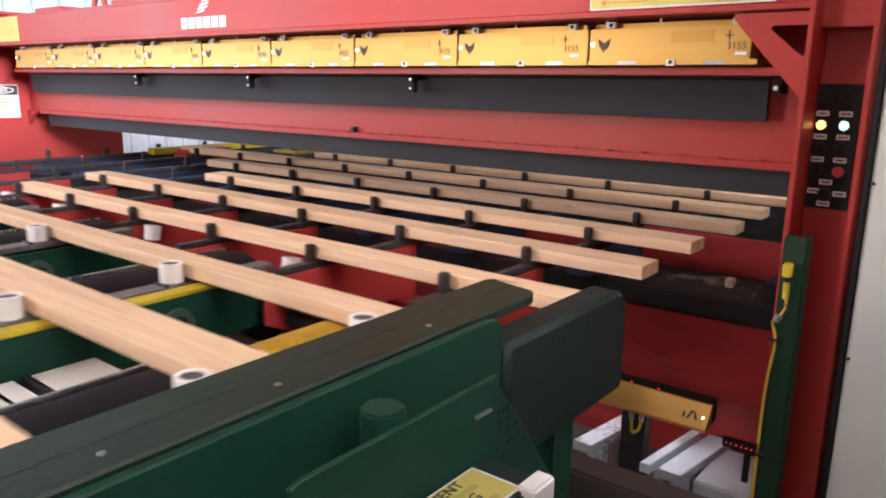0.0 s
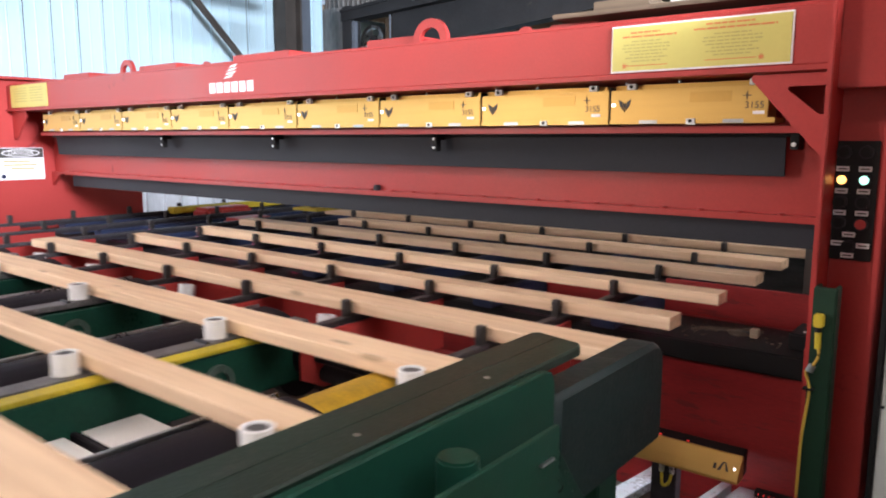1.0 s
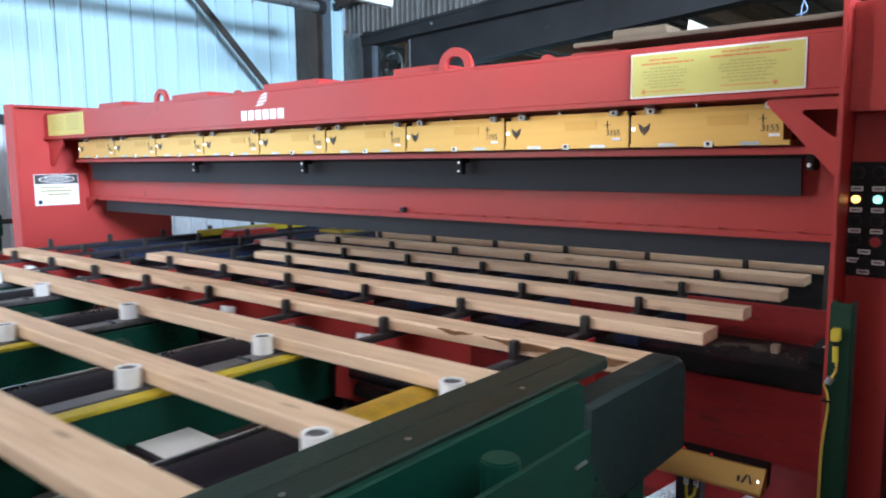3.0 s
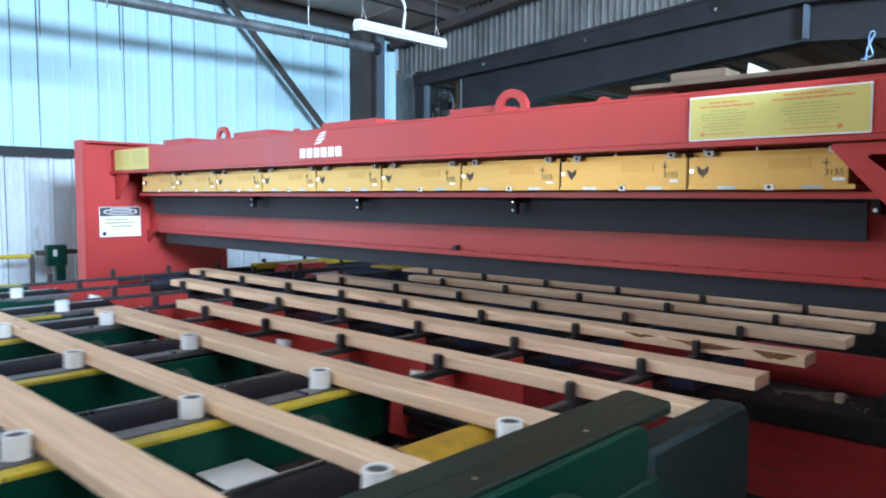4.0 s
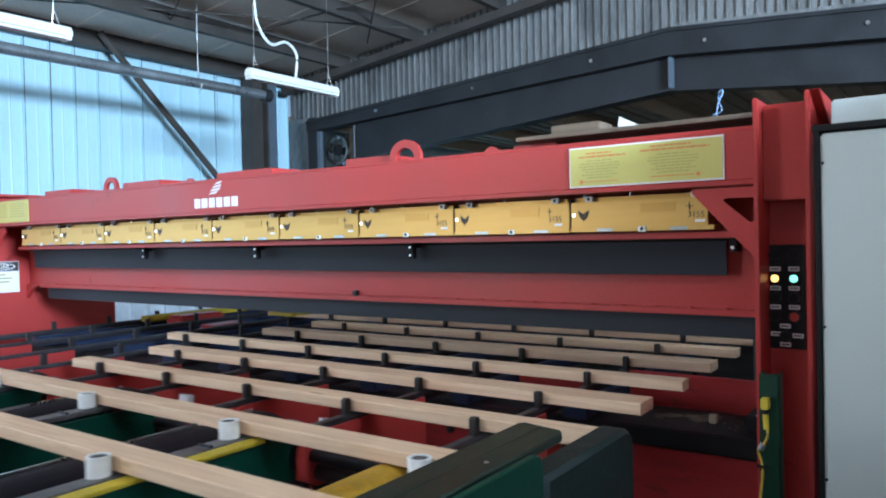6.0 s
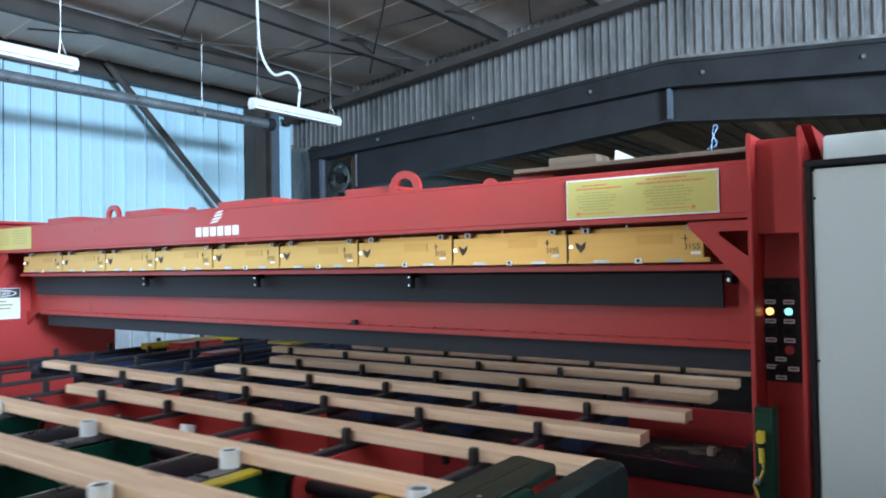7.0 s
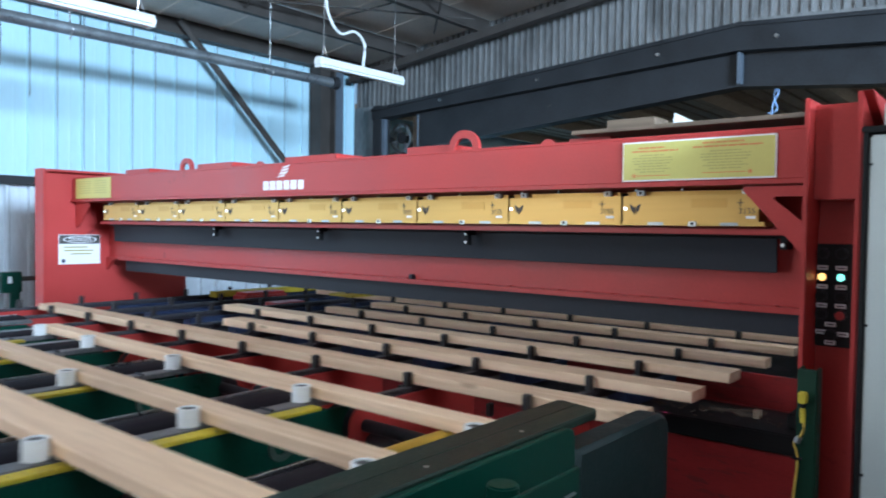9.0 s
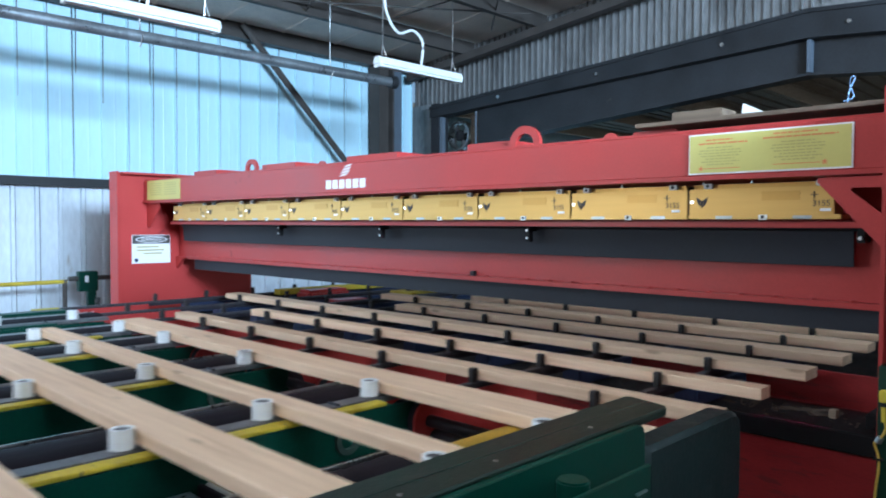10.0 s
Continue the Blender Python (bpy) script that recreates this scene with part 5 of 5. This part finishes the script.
def make_board(k):
    rng = random.Random(100 + k)
    right = 0.415 + rng.uniform(-0.02, 0.02)
    length, width = right - LEFT_ENDS[k], rng.choice((0.105, 0.14, 0.14, 0.15))
    if k in (-17, -12, -21, -24):
        width = 0.092
    if k == -3:
        width = 0.105
    if k in (-25, -23):
        width = 0.18
    bm = bmesh.new()
    n = 14
    bend = rng.uniform(-0.006, 0.006)
    rows = []
    for i in range(n + 1):
        u = i / n
        x = -length + length * u
        dy = bend * (1 - (2 * u - 1) ** 2) + rng.uniform(-0.0008, 0.0008)
        c = 0.003
        wane = rng.uniform(0.004, 0.016) if k == -8 and u > 0.55 else c
        h = BOARD_TOP - BOARD_BOTTOM
        sec = [(0, c), (c, 0), (width - c, 0), (width, c), (width, h - c), (width - c, h), (wane, h), (0, h - wane)]
        rows.append([bm.verts.new((x, a + dy, b)) for a, b in sec])
    for a, b in zip(rows, rows[1:]):
        for j in range(8):
            bm.faces.new((a[j], a[(j + 1) % 8], b[(j + 1) % 8], b[j]))
    bm.faces.new(rows[0]), bm.faces.new(rows[-1][::-1])
    bmesh.ops.recalc_face_normals(bm, faces=bm.faces)
    label = "sawn pine board with a bark-edged end on the chains" if k == -8 else "fresh sawn pine board lying across the chains"
    ob = solo("board", bm, PINE_WANE if k == -8 else PINE, label, "board", "boards on the conveyor")
    if k == -8:
        for x0, x1, low in ((-0.78, -0.62, 0.026), (-0.58, -0.24, 0.016), (-0.20, -0.03, 0.012)):
            m = 12
            upper = [(x0 + (x1 - x0) * i / m, 0.0455 - rng.uniform(0, 0.006)) for i in range(m + 1)]
            lower = [(x0 + (x1 - x0) * i / m, 0.044 - (0.044 - low) * math.sin(math.pi * i / m) * rng.uniform(0.55, 1.0)) for i in range(m + 1)]
            part("bark_patch", prism(upper + lower[::-1], "y", -0.004, 0.004), BARK, ob, "patch of brown bark")
    return ob, right


def chain_pose(s, start, end, radius, z):
    """Where a lug stands on its chain: s runs along the top, round the sprocket at start or end, and back below."""
    if start <= s <= end:
        return pose(0, s, z)
    d = start - s if s < start else s - end
    base, sign = (start, -1) if s < start else (end, 1)
    a = d / radius
    if a < math.pi:
        return pose(0, base + sign * radius * math.sin(a), z - radius + radius * math.cos(a), -sign * math.degrees(a))
    return pose(0, base - sign * (d - math.pi * radius), z - 2 * radius, -sign * 180)


def infeed_pose(s, z=0.917):
    """Where a white lug row stands: level, then down a short dip at the end of its chain, and back below."""
    d = s - Y_WHITE_DIP
    if d <= 0:
        return pose(0, s, z)
    if d <= 0.30:
        return pose(0, s, z - 0.42 * d, -16 * d / 0.3)
    if d <= 0.55:
        u = (d - 0.30) / 0.25
        return pose(0, Y_WHITE_DIP + 0.30 + 0.04 * math.sin(math.pi * u), z - 0.126 - 0.32 * u, -16 - 74 * u)
    return pose(0, Y_WHITE_DIP + 0.30 - (d - 0.55), z - 0.446, -90)


def infeed_rows(k):
    at = [(Y_WHITE_DIP + d - LUG_AT - PITCH * k) / SPEED for d in (-0.5, -0.25, -LEAD, 0.0, 0.08, 0.16, 0.24, 0.3, 0.36, 0.42, 0.48, 0.55, 0.65, 0.9)]
    times = sorted({round(t * FPS) / FPS for t in [*BEATS, *at] if 0 <= t <= 10})
    return [(t, infeed_pose(lug_y(k, t) + LEAD)) for t in times]


def flight_rows(k, start, end, radius, z):
    """Times at which the flight meets a bend of its chain, with its pose there."""
    times = set(BEATS)
    for corner, sign in ((start, -1), (end, 1)):
        for a in range(0, 181, 30):
            times.add((corner + sign * radius * math.radians(a) - LUG_AT - PITCH * k) / SPEED)
        for a in (-0.3, -0.1, math.pi * radius + 0.1, math.pi * radius + 0.3):
            times.add((corner + sign * a - LUG_AT - PITCH * k) / SPEED)
    times = sorted({round(t * FPS) / FPS for t in times if 0 <= t <= 10})
    return [(t, chain_pose(lug_y(k, t), start, end, radius, z)) for t in times]


def make_white_flight():
    t = thing("pusher_flight", "row of white plastic tube lugs on the infeed chains", "chain lug", "infeed lug rows")
    for x in WHITE_LINES:
        lug = part("lug", tube((x, 0.011, 0.0), (x, 0.011, 0.062), 0.036, 0.026), WHITE_TUBE, t, smooth=True)
        part("pin", cyl((x, 0.011, -0.004), (x, 0.011, 0.058), 0.0255, 16), LUG_END, lug, "dark steel pin")
    return t


def make_black_flight():
    t = thing("lug_flight", "row of black steel lugs on the scanner chains", "chain lug", "scanner lug rows")
    pts = [(0.010, 0.0), (0.011, 0.058), (0.015, 0.064), (0.04, 0.064), (0.046, 0.059), (0.046, 0.0)]
    for x in BLACK_LINES:
        part("lug", prism(pts, "x", x - 0.013, x + 0.013, 0.003), LUG, t)
    return t


def motions():
    for k in sorted(LEFT_ENDS):
        ob, right = make_board(k)
        change = [round((y - LUG_AT - PITCH * k) / SPEED * FPS) / FPS for y in (-1.2, -0.85)]
        walk(ob, [(t, pose(right, board_y(k, t), BOARD_BOTTOM)) for t in sorted({*BEATS, *[c + d for c in change for d in (-0.1, 0.0, 0.1) if 0.1 < c < 9.9]})])
    first = make_white_flight()
    rows = [first] + [copy_thing(first, pose(0, 0, 0)) for _ in range(25)]
    for k, ob in zip(range(-27, -1), rows):
        walk(ob, infeed_rows(k))
    first = make_black_flight()
    rows = [first] + [copy_thing(first, pose(0, 0, 0)) for _ in range(31)]
    for k, ob in zip(range(-23, 9), rows):
        walk(ob, flight_rows(k, Y_BLACK_START, 20.0, 0.09, 0.914))


building()
first_light = strip_light(1.78)
copy_thing(first_light, pose(-4.15, -1.16, 3.2))
portal()
rubber_flap()
scan_head(HX)
head = scan_head(HX - HP, 0.006)
for k in range(2, HN):
    copy_thing(head, pose(HX - HP * k, 0, 1.622))
signs()
control_panel()
cabinet()
beam_clutter()
for xw in WHITE_LINES:
    infeed_line(xw)
for xb in BLACK_LINES:
    outfeed_line(xb)
conveyor_bases()
tray()
side_rail()
sensor_post()
lower_scanner()
far_side()
motions()
